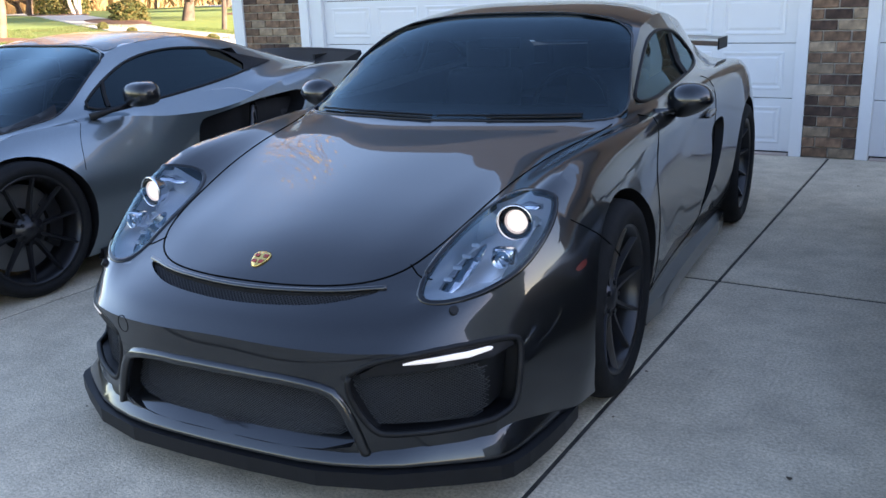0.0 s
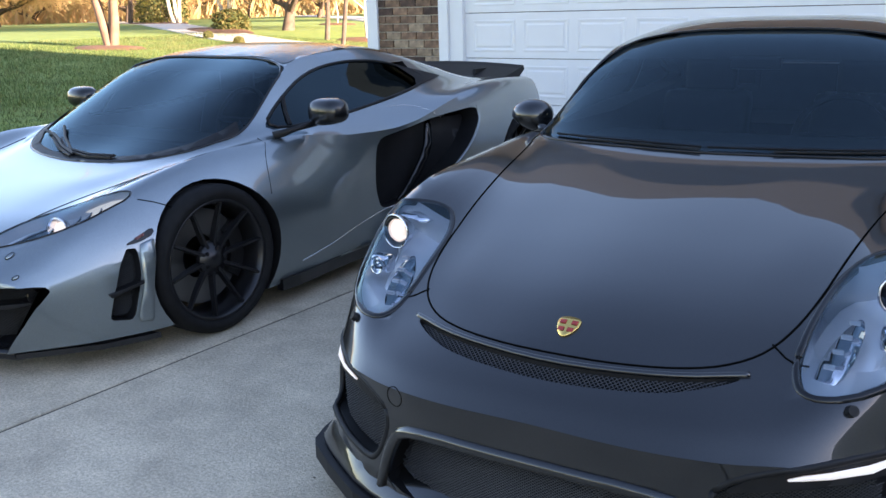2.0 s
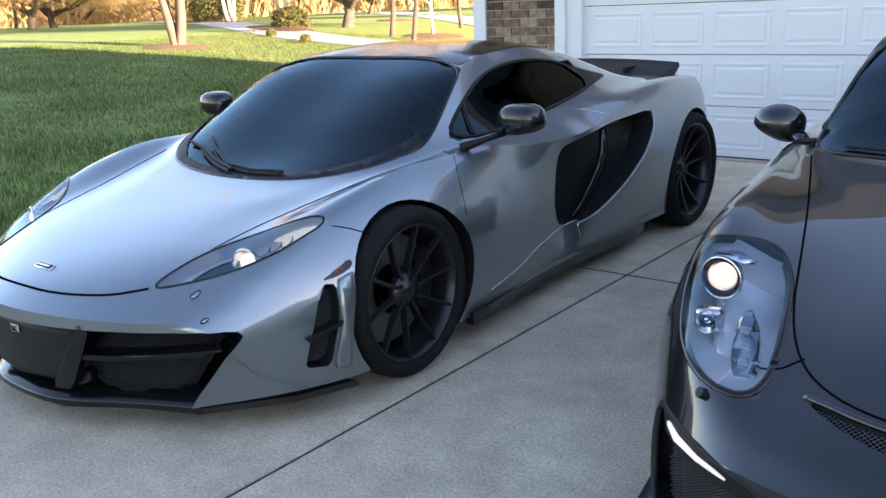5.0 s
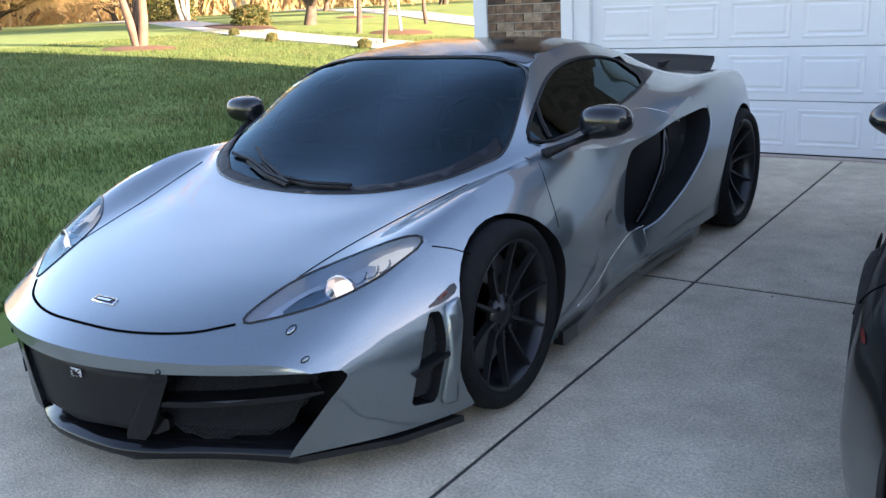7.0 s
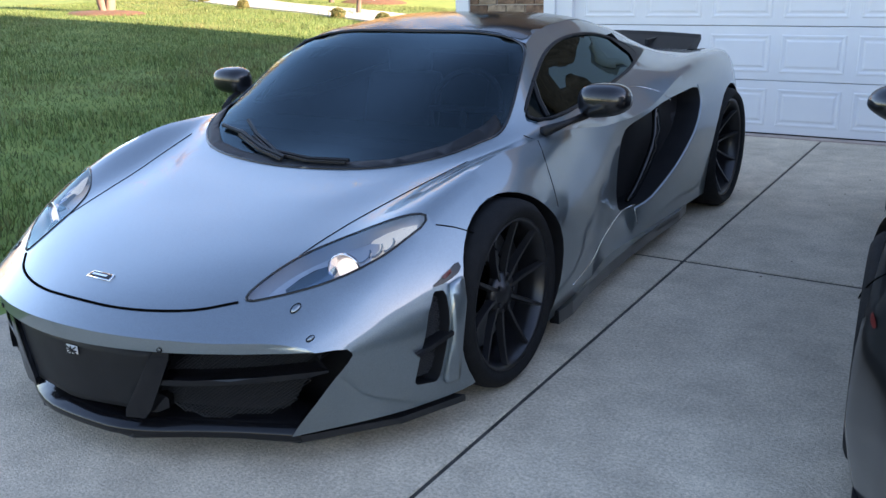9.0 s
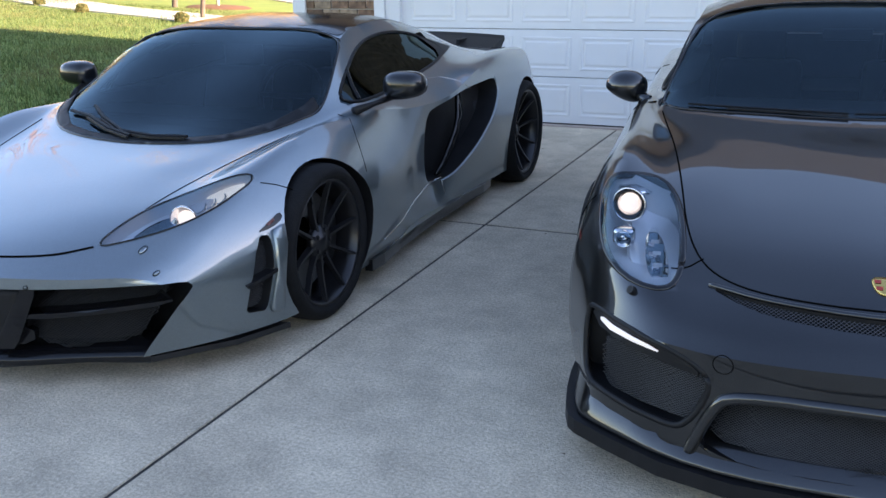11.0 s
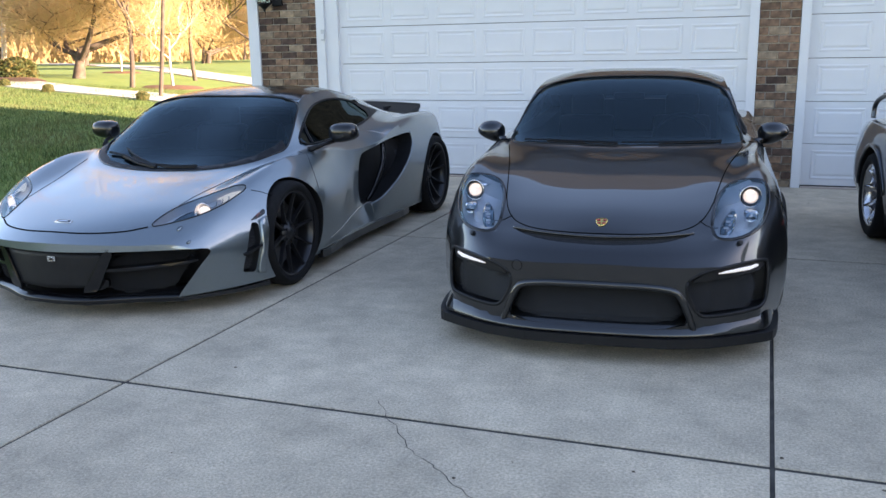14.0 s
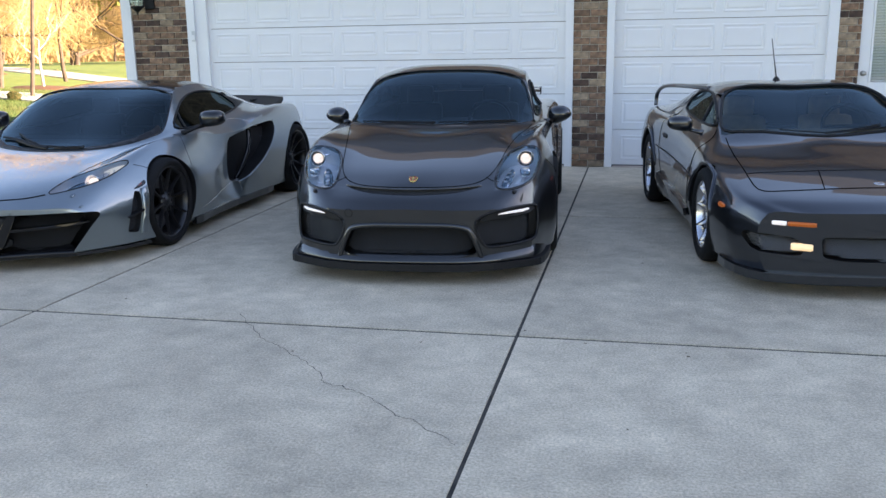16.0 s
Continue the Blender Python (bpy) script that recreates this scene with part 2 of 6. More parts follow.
def box_bm(x0, y0, z0, x1, y1, z1, bevel=0.0, bm=None):
    own = bmesh.new()
    bmesh.ops.create_cube(own, size=1)
    bmesh.ops.scale(own, vec=(x1 - x0, y1 - y0, z1 - z0), verts=own.verts)
    bmesh.ops.translate(own, vec=((x0 + x1) / 2, (y0 + y1) / 2, (z0 + z1) / 2), verts=own.verts)
    if bevel:
        bmesh.ops.bevel(own, geom=own.edges[:], offset=bevel, segments=2, affect="EDGES", profile=0.6)
    if bm is None:
        return own
    tmp = bpy.data.meshes.new("tmp")
    own.to_mesh(tmp)
    own.free()
    bm.from_mesh(tmp)
    bpy.data.meshes.remove(tmp)
    return bm


def box(name, x0, y0, z0, x1, y1, z1, mat, parent=None, bevel=0.0, label=""):
    return part(name, box_bm(x0, y0, z0, x1, y1, z1, bevel), mat, parent, label)


def lathe_bm(profile, n=48, axis="X", bm=None):
    """Turns (radius, offset) points round the axis."""
    bm = bm or bmesh.new()
    rings = []
    for k in range(n):
        a = 2 * math.pi * k / n
        c, s = math.cos(a), math.sin(a)
        if axis == "X":
            rings.append([bm.verts.new((o, r * c, r * s)) for r, o in profile])
        elif axis == "Y":
            rings.append([bm.verts.new((r * c, o, r * s)) for r, o in profile])
        else:
            rings.append([bm.verts.new((r * c, r * s, o)) for r, o in profile])
    for k in range(n):
        a, b = rings[k], rings[(k + 1) % n]
        for j in range(len(profile) - 1):
            bm.faces.new((a[j], a[j + 1], b[j + 1], b[j]))
    return bm


def tube_bm(points, radii, n=6, bm=None, caps=True):
    """A tapering tube along points."""
    bm = bm or bmesh.new()
    pts = [Vector(p) for p in points]
    if not hasattr(radii, "__len__"):
        radii = [radii] * len(pts)
    rings, side = [], None
    for i, p in enumerate(pts):
        d = (pts[min(i + 1, len(pts) - 1)] - pts[max(i - 1, 0)]).normalized()
        if side is None or abs(side.dot(d)) > 0.95:
            side = d.orthogonal().normalized()
        side = (side - d * side.dot(d)).normalized()
        up = d.cross(side)
        rings.append([bm.verts.new(p + (side * math.cos(2 * math.pi * k / n) + up * math.sin(2 * math.pi * k / n)) * radii[i]) for k in range(n)])
    for a, b in zip(rings, rings[1:]):
        for k in range(n):
            bm.faces.new((a[k], a[(k + 1) % n], b[(k + 1) % n], b[k]))
    if caps:
        bm.faces.new(rings[0][::-1])
        bm.faces.new(rings[-1])
    return bm


def curve1(keys):
    """Smooth monotone curve through sorted keys (y: value or tuple)."""
    ys = np.array(sorted(keys), float)
    vs = np.array([np.atleast_1d(keys[k]) for k in sorted(keys)], float)
    h = np.diff(ys)[:, None]
    dl = np.diff(vs, axis=0) / h
    m = np.zeros_like(vs)
    for i in range(1, len(ys) - 1):
        a, b = dl[i - 1], dl[i]
        w1, w2 = 2 * h[i] + h[i - 1], h[i] + 2 * h[i - 1]
        with np.errstate(divide="ignore", invalid="ignore"):
            m[i] = np.where(a * b > 0, (w1 + w2) / (w1 / a + w2 / b), 0.0)
    m[0], m[-1] = dl[0], dl[-1]

    def f(y):
        y = min(max(y, ys[0]), ys[-1])
        i = min(max(int(np.searchsorted(ys, y)) - 1, 0), len(ys) - 2)
        t = (y - ys[i]) / h[i, 0]
        hh = h[i, 0]
        v = (2 * t**3 - 3 * t**2 + 1) * vs[i] + (t**3 - 2 * t**2 + t) * hh * m[i] + (-2 * t**3 + 3 * t**2) * vs[i + 1] + (t**3 - t**2) * hh * m[i + 1]
        return v if len(v) > 1 else float(v[0])
    return f


def smooth_closed(pts, n=3, keep=0.25):
    """Corner cutting of a closed outline."""
    p = [np.array(q, float) for q in pts]
    for _ in range(n):
        q = []
        for a, b in zip(p, p[1:] + p[:1]):
            q += [a * (1 - keep) + b * keep, a * keep + b * (1 - keep)]
        p = q
    return p


def smooth_open(pts, n=3):
    p = [np.array(q, float) for q in pts]
    for _ in range(n):
        q = [p[0]]
        for a, b in zip(p, p[1:]):
            q += [a * 0.75 + b * 0.25, a * 0.25 + b * 0.75]
        p = q + [p[-1]]
    return p


from mathutils.bvhtree import BVHTree
from mathutils.geometry import delaunay_2d_cdt

AXES = {"top": (0, 1, 2, -1), "front": (0, 2, 1, 1), "rear": (0, 2, 1, -1), "sideR": (1, 2, 0, -1), "sideL": (1, 2, 0, 1)}


class Shell:
    """A body surface on which outlines are drawn."""

    def __init__(self, verts, faces):
        self.verts, self.faces = verts, faces
        self.tree = BVHTree.FromPolygons([tuple(v) for v in verts], [tuple(f) for f in faces])

    def drop(self, view, a, b):
        """The place and normal where the outline point (a, b) of a view falls on the shell."""
        i, j, k, s = AXES[view]
        o, d = [0, 0, 0], [0, 0, 0]
        o[i], o[j], o[k], d[k] = a, b, -s * 12.0, s
        hit, nor, _, _ = self.tree.ray_cast(Vector(o), Vector(d))
        if hit is None:
            o[k] = 0.8 if view == "sideR" else -0.8 if view == "sideL" else 0.6
            hit, nor, _, _ = self.tree.find_nearest(Vector(o))
        if nor[k] * s > 0:
            nor = -nor
        return hit, nor

    def patch(self, name, outline, view, mat, parent, lift=0.004, thick=0.0, res=0.04, rounds=2, label="", keep=0.25):
        """A sheet that follows the shell inside an outline."""
        edge = smooth_closed(outline, rounds, keep) if rounds else [np.array(p, float) for p in outline]
        lo, hi = np.min(edge, axis=0), np.max(edge, axis=0)
        pts = [Vector((float(p[0]), float(p[1]))) for p in edge]
        n = len(pts)
        for a in np.arange(lo[0] + res / 2, hi[0], res):
            for b in np.arange(lo[1] + res / 2, hi[1], res):
                pts.append(Vector((float(a), float(b))))
        v2, _, f2, *_ = delaunay_2d_cdt(pts, [(i, (i + 1) % n) for i in range(n)], [list(range(n))], 1, 1e-5)
        used = sorted({i for f in f2 for i in f})
        back = {i: q for q, i in enumerate(used)}
        top, nors = [], []
        for i in used:
            h, nn = self.drop(view, v2[i][0], v2[i][1])
            top.append(h + nn * lift)
            nors.append(nn)
        faces = [[back[i] for i in f] for f in f2]
        bm = bmesh.new()
        vs = [bm.verts.new(p) for p in top]
        for f in faces:
            try:
                bm.faces.new([vs[i] for i in f])
            except ValueError:
                pass
        if thick:
            rim = [e for e in bm.edges if len(e.link_faces) == 1]
            low = {v: bm.verts.new(v.co - nors[i] * thick) for i, v in enumerate(vs)}
            for e in rim:
                a, b = e.verts
                bm.faces.new((a, b, low[b], low[a]))
            for f in [f for f in bm.faces if all(v in low for v in f.verts)]:
                bm.faces.new([low[v] for v in reversed(f.verts)])
        i, j, k, s = AXES[view]
        bm.normal_update()
        return part(name, bm, mat, parent, label, smooth=not thick or thick < 0.03)

    def line(self, name, pts, view, mat, parent, r=0.0025, rounds=2, closed=False, lift=0.0, label="", n=5):
        """A thin bead or gap along a drawn line."""
        p = smooth_closed(pts, rounds) if closed else smooth_open(pts, rounds)
        if closed:
            p = p + [p[0]]
        dense = []
        for a, b in zip(p, p[1:]):
            m = max(1, int(np.linalg.norm(b - a) / 0.03))
            dense += [a + (b - a) * q / m for q in range(m)]
        dense.append(p[-1])
        out = []
        for q in dense:
            h, nn = self.drop(view, q[0], q[1])
            out.append(h + nn * lift)
        return part(name, tube_bm(out, r, n), mat, parent, label, smooth=True)


def prism(outline, view, lo, hi, rounds=2, keep=0.25):
    """A closed prism over an outline, from lo to hi along the view's axis."""
    i, j, k, s = AXES[view]
    edge = smooth_closed(outline, rounds, keep) if rounds else outline
    bm = bmesh.new()
    rings = []
    for d in (lo, hi):
        ring = []
        for p in edge:
            c = [0, 0, 0]
            c[i], c[j], c[k] = p[0], p[1], d
            ring.append(bm.verts.new(c))
        rings.append(ring)
    n = len(edge)
    for q in range(n):
        bm.faces.new((rings[0][q], rings[0][(q + 1) % n], rings[1][(q + 1) % n], rings[1][q]))
    bm.faces.new(rings[0][::-1])
    bm.faces.new(rings[1])
    bmesh.ops.recalc_face_normals(bm, faces=bm.faces)
    return bm


def carve(ob, cutters, lining=None):
    """Takes the cutters' volumes out of a mesh object; the cut faces take the lining."""
    for c in cutters:
        me = bpy.data.meshes.new("cutter")
        c.to_mesh(me)
        c.free()
        me.materials.append(lining or ob.data.materials[0])
        tool = new("cutter", me)
        tool.parent = ob.parent
        md = ob.modifiers.new("carve", "BOOLEAN")
        md.operation, md.solver, md.object = "DIFFERENCE", "EXACT", tool
        md.material_mode = "TRANSFER"
        bpy.context.view_layer.update()
        res = bpy.data.meshes.new_from_object(ob.evaluated_get(bpy.context.evaluated_depsgraph_get()))
        ob.modifiers.remove(md)
        ob.data = res
        bpy.data.objects.remove(tool)
    ob.data.set_sharp_from_angle(angle=radians(38))
    return ob


def mirrored(outline, s):
    return [(s * a, b) for a, b in outline]


def lattice(name, shell, outline, view, mat, parent, lift, pitch, r, slope=0.7, rounds=2, step=0.014):
    """Diamond wire mesh inside an outline, laid along the shell."""
    edge = smooth_closed(outline, rounds)
    lo, hi = np.min(edge, axis=0), np.max(edge, axis=0)

    def inside(a, b):
        odd = False
        for p, q in zip(edge, edge[1:] + edge[:1]):
            if (p[1] > b) != (q[1] > b) and a < (q[0] - p[0]) * (b - p[1]) / (q[1] - p[1]) + p[0]:
                odd = not odd
        return odd
    verts, faces = [], []
    i, j, k, s = AXES[view]
    for sg in (1, -1):
        c = lo[0] - (hi[1] - lo[1]) / slope
        while c < hi[0] + (hi[1] - lo[1]) / slope:
            run = []
            nb = max(3, int((hi[1] - lo[1]) / step))
            for q in range(nb + 1):
                b = lo[1] + (hi[1] - lo[1]) * q / nb
                a = c + sg * (b - lo[1]) / slope
                if inside(a, b):
                    h, nn = shell.drop(view, a, b)
                    run.append(h + nn * (lift + sg * r * 0.5))
                elif run:
                    _wire(run, r, verts, faces, k)
                    run = []
            _wire(run, r, verts, faces, k)
            c += pitch
    return tagged(mesh_ob(name, verts, faces, mat, parent), kind="stuff")


def _wire(run, r, verts, faces, k):
    if len(run) < 2:
        return
    e = Vector([1.0 if q == k else 0.0 for q in range(3)])
    base = len(verts)
    for q, p in enumerate(run):
        d = (run[min(q + 1, len(run) - 1)] - run[max(q - 1, 0)]).normalized()
        side = d.cross(e).normalized()
        for v in (p + side * r, p - e * r, p - side * r, p + e * r):
            verts.append(v)
    for q in range(len(run) - 1):
        for m in range(4):
            faces.append((base + q * 4 + m, base + q * 4 + (m + 1) % 4, base + q * 4 + 4 + (m + 1) % 4, base + q * 4 + 4 + m))


def loft(lines, crease, stations, sweep, power=2.0, sub=5):
    """A body from lengthwise feature lines {y: (half width, height)}, bottom centre to top centre.
    crease: per line (or a curve along y), 0 for a soft bend to 1 for a hard edge; sweep(y): how far the flanks trail the middle."""
    fs = [curve1(l) for l in lines]
    secs = []
    for y in stations:
        p = [np.array([*f(y)], float) for f in fs]
        k = len(p)
        ext = [p[1] * [-1, 1]] + p + [p[-2] * [-1, 1]]
        cr = [c(y) if callable(c) else c for c in crease]
        tan = []
        for i in range(k):
            a, b, c = ext[i], ext[i + 1], ext[i + 2]
            la, lc = np.linalg.norm(b - a) + 1e-6, np.linalg.norm(c - b) + 1e-6
            tan.append(((b - a) / la * lc + (c - b) / lc * la) / (la + lc) * (1 - cr[i]))
        sec = []
        for i in range(k - 1):
            a, b = p[i], p[i + 1]
            ln = np.linalg.norm(b - a)
            ta = tan[i] * ln + (b - a) * cr[i]
            tb = tan[i + 1] * ln + (b - a) * cr[i + 1]
            for s in range(sub):
                t = s / sub
                sec.append((2 * t**3 - 3 * t**2 + 1) * a + (t**3 - 2 * t**2 + t) * ta + (-2 * t**3 + 3 * t**2) * b + (t**3 - t**2) * tb)
        sec.append(p[-1])
        secs.append(sec)
    verts, faces = [], []

    def put(x, y, z):
        verts.append((x, y + sweep(y) * (abs(x) / 0.9) ** power, z))
        return len(verts) - 1
    rings = []
    for y, p in zip(stations, secs):
        right = [put(a[0], y, a[1]) for a in p]
        left = [put(-a[0], y, a[1]) for a in p[1:-1]]
        rings.append(right + left[::-1])
    n = len(rings[0])
    for a, b in zip(rings, rings[1:]):
        for k in range(n):
            faces.append((a[k], a[(k + 1) % n], b[(k + 1) % n], b[k]))
    for ring, y, flip in ((rings[0], stations[0], False), (rings[-1], stations[-1], True)):
        zc = sum(verts[i][2] for i in ring) / n
        flat = [(verts[i][0], verts[i][2]) for i in ring]
        cur = ring
        for s in (0.92, 0.82, 0.7, 0.56, 0.4, 0.22):
            nxt = [put(x * s, y, zc + (z - zc) * s) for x, z in flat]
            for k in range(n):
                f = (cur[k], nxt[k], nxt[(k + 1) % n], cur[(k + 1) % n])
                faces.append(f[::-1] if flip else f)
            cur = nxt
        c = put(0.0, y, zc)
        for k in range(n):
            f = (cur[k], c, cur[(k + 1) % n])
            faces.append(f[::-1] if flip else f)
    return verts, faces


# ---- ground ----
EDGE = -5.52          # where the slabs end and the lawn begins


def land(x, y):
    """Height of the lawn: it climbs gently away from the slabs."""
    d = max(0.0, EDGE - x)
    h = 0.02 + 1.15 * (1 - math.exp(-d / 13.0)) - 0.007 * max(0.0, min(d, 60.0) - 20.0)
    return h + 0.03 * noise.noise(Vector((x * 0.25, y * 0.25, 0.0)))


def make_ground():
    xs = np.concatenate([-np.geomspace(600, 24, 16), np.linspace(-22, EDGE, 34), np.linspace(-4, 12, 6), np.geomspace(20, 600, 8)])
    ys = np.concatenate([-np.geomspace(600, 14, 12), np.linspace(-12, 24, 46), np.geomspace(27, 900, 18)])
    verts, faces = [], []
    for y in ys:
        for x in xs:
            if x > EDGE + 0.05 and x < 11 and -30 < y < 12:
                z = -0.10
            elif x > EDGE + 0.05:
                z = -0.10 if x < 30 and y > -30 else 0.0
            else:
                z = land(x, y)
            verts.append((x, y, z))
    n = len(xs)
    for j in range(len(ys) - 1):
        for i in range(n - 1):
            a = j * n + i
            faces.append((a, a + 1, a + n + 1, a + n))
    g = mesh_ob("ground", verts, faces, M_LAWN, smooth=True)
    return tagged(g, "grassy ground sheet of the lawn and fields beyond", "ground", kind="structure")


def make_slabs():
    pave = box("driveway", EDGE, -29.9, -0.09, 11.04, 6.66, -0.006, M_JOINT)
    tagged(pave, "concrete driveway of large slabs with dark sawn joints", "driveway", kind="structure")
    w, d = 2.76 - 0.017, 3.333 - 0.027
    bm = box_bm(-w / 2, -d / 2, -0.06, w / 2, d / 2, 0.0, 0.005)
    first = None
    # back rows lie out of view, added to reflect sunlight into the cars
    for i in range(6):
        for j in range(11):
            cx, cy = EDGE + 2.76 * (i + 0.5), 6.667 - 3.333 * (j + 0.5)
            if first is None:
                first = part("slab", bm, M_CONCRETE, pave)
                ob = first
            else:
                ob = new("slab", first.data)
                ob.parent = pave
            ob.location = (cx, cy, 0)
    return pave


# ---- garage ----
WALL_Y = 6.667
DOOR_Z = 2.16


def make_walls():
    top = 3.05
    def wall(name, x0, x1, z0, z1, y0=WALL_Y + 0.006, y1=WALL_Y + 0.25):
        w = box(name, x0, y0, z0, x1, y1, z1, M_MORTAR)
        return tagged(w, "garage wall of mixed brown brick with pale mortar", "brick wall", kind="structure")
    a = wall("wall_west", -6.10, -5.20, -0.05, DOOR_Z + 0.14)
    b = wall("wall_middle", -0.205, 0.185, -0.05, DOOR_Z + 0.14)
    c = wall("wall_east", 2.74, 2.975, -0.05, DOOR_Z + 0.14)
    d = wall("wall_above_doors", -6.10, 8.59, DOOR_Z + 0.14, top)
    d.data.materials[0] = M_BRICK
    e = wall("wall_far_east", 3.90, 8.59, -0.05, DOOR_Z + 0.14)
    s = box("wall_side", -6.10, WALL_Y + 0.25, -0.05, -5.86, 9.69, top, M_BRICK)
    tagged(s, "side wall of the garage in brown brick", "brick wall", kind="structure")
    r = box("wall_back", -6.10, 9.7, -0.05, 8.59, 9.9, 5.9, M_BRICK)
    tagged(r, "back wall of the garage", "wall", kind="structure")
    q = box("wall_end", 8.35, WALL_Y + 0.25, -0.05, 8.59, 9.69, top, M_BRICK)
    tagged(q, "end wall of the garage in brown brick", "brick wall", kind="structure")
    for name, x0, x1 in (("gable_west", -6.10, -5.86), ("gable_east", 8.35, 8.59)):
        v = [(x, y, z) for x in (x0, x1) for y, z in ((WALL_Y + 0.2, top + 0.002), (9.69, top + 0.002), (9.69, 5.85))]
        g = mesh_ob(name, v, [(0, 2, 1), (3, 4, 5), (0, 1, 4, 3), (1, 2, 5, 4), (2, 0, 3, 5)], M_BRICK)
        tagged(g, "brick gable under the garage roof", "gable", kind="structure")
    v = [(x, y, z) for x in (-6.25, 8.75) for y, z in ((6.50, 2.98), (9.95, 6.05), (9.95, 6.20), (6.50, 3.13))]
    f = mesh_ob("roof", v, [(0, 1, 2, 3), (7, 6, 5, 4), (0, 4, 5, 1), (1, 5, 6, 2), (2, 6, 7, 3), (3, 7, 4, 0)], M_SHINGLE)
    tagged(f, "dark brown shingle roof of the garage", "roof", kind="structure")
    # unseen wall, added as a blocker that keeps the low sun off the drive
    w = box("wall_wing", 26.0, -17.5, -0.15, 26.4, 8.7, 11.8, M_BLOCKER)
    tagged(w, "tall grey unseen wall added to block the low sun", "wall", kind="structure")
    return a, b, c


def lay_bricks(wall, x0, x1, z1=DOOR_Z + 0.13):
    """Single bricks, proud of the mortar, in running bond."""
    BL, BH, J = 0.1865, 0.070, 0.011
    shapes = {}
    rng = random.Random(int(x0 * 100) + 7)
    row, z = 0, 0.0
    while z < z1:
        x = x0 - (0 if row % 2 == 0 else (BL + J) / 2)
        while x < x1 - 0.02:
            a, b = max(x, x0), min(x + BL, x1)
            if b - a > 0.03:
                key = round(b - a, 2)
                mat = rng.choices((M_BRICK, M_BRICK_PALE, M_BRICK_DARK), (5, 3, 3))[0]
                if (key, mat.name) not in shapes:
                    me = bpy.data.meshes.new("brick")
                    q = box_bm(-(b - a) / 2, -0.012, 0, (b - a) / 2, 0.006, BH)
                    bmesh.ops.bevel(q, geom=[e for e in q.edges if all(v.co.y < 0 for v in e.verts)], offset=0.004, segments=1, affect="EDGES")
                    q.to_mesh(me)
                    q.free()
                    me.materials.append(mat)
                    shapes[(key, mat.name)] = me
                ob = new("brick", shapes[(key, mat.name)])
                ob.parent = wall
                ob.location = ((a + b) / 2, WALL_Y + rng.uniform(-0.003, 0.002), z + J / 2)
            x += BL + J
        z += BH + J
        row += 1


def garage_door(name, x0, x1, columns):
    """Sectional white door: five rows of embossed panels."""
    rows, h = 5, (DOOR_Z - 0.02) / 5
    y = WALL_Y + 0.055
    root = new(name)
    root.location = ((x0 + x1) / 2, y, 0.02)
    tagged(root, "closed white sectional garage door with embossed panels", "garage door", kind="structure")
    half = (x1 - x0) / 2
    sec = box_bm(-half, 0, 0.003, half, 0.045, h - 0.003, 0.003)
    secob = None
    pw = (x1 - x0 - 0.10) / columns
    pan = bmesh.new()
    # an embossed panel: a sunk groove frame and a raised field
    W, H = pw - 0.085, h - 0.13
    def ring(dx, dz, yy):
        return [pan.verts.new(v) for v in ((-W / 2 + dx, yy, -H / 2 + dz), (W / 2 - dx, yy, -H / 2 + dz), (W / 2 - dx, yy, H / 2 - dz), (-W / 2 + dx, yy, H / 2 - dz))]
    rr = [ring(0, 0, 0.001), ring(0.006, 0.006, -0.005), ring(0.018, 0.018, -0.005), ring(0.029, 0.029, -0.001), ring(0.04, 0.04, -0.001), ring(0.054, 0.054, -0.006)]
    for p, q in zip(rr, rr[1:]):
        for k in range(4):
            pan.faces.new((p[k], p[(k + 1) % 4], q[(k + 1) % 4], q[k]))
    pan.faces.new(rr[-1])
    panob = None
    for r in range(rows):
        if secob is None:
            s = secob = part("section", sec, M_WHITE, root)
        else:
            s = new("section", secob.data)
            s.parent = root
        s.location = (0, 0, r * h)
        for c in range(columns):
            if panob is None:
                p = panob = part("panel", pan, M_WHITE, s)
            else:
                p = new("panel", panob.data)
                p.parent = s
            p.location = (-half + 0.05 + pw * (c + 0.5), 0, h / 2)
    box("bottom_seal", -half, 0.002, -0.024, half, 0.04, 0.002, M_BLACK, root, label="black rubber seal")
    return root


def make_trim():
    def trim(name, *a):
        return tagged(box(name, *a, M_WHITE, bevel=0.004), "white painted door casing", "trim", kind="structure")
    y0, y1 = WALL_Y - 0.025, WALL_Y + 0.12
    trim("trim", -5.20, y0, 0.0, -5.09, y1, DOOR_Z + 0.14)
    trim("trim", -5.088, y0 + 0.03, 0.0, -4.93, y1, DOOR_Z)
    trim("trim", -0.30, y0, 0.0, -0.207, y1, DOOR_Z + 0.14)
    trim("trim", 0.187, y0, 0.0, 0.275, y1, DOOR_Z + 0.14)
    trim("trim", 2.63, y0, 0.0, 2.738, y1, DOOR_Z + 0.14)
    trim("trim", -5.088, y0, DOOR_Z, -0.302, y1, DOOR_Z + 0.138)
    trim("trim", 0.277, y0, DOOR_Z, 2.628, y1, DOOR_Z + 0.138)
    t = box("corner_board", -6.13, WALL_Y - 0.03, 0.0, -5.985, WALL_Y + 0.004, 2.95, M_WHITE, bevel=0.004)
    tagged(t, "white corner board at the garage's end", "trim", kind="structure")


# ---- cars ----
def stations(length):
    a = list(0.2 * (np.linspace(0, 1, 16) ** 1.5))
    b = list(np.linspace(0.2, length - 0.2, 90))[1:]
    c = list(length - 0.2 * (np.linspace(1, 0, 10) ** 1.5))[1:]
    return a + b + c


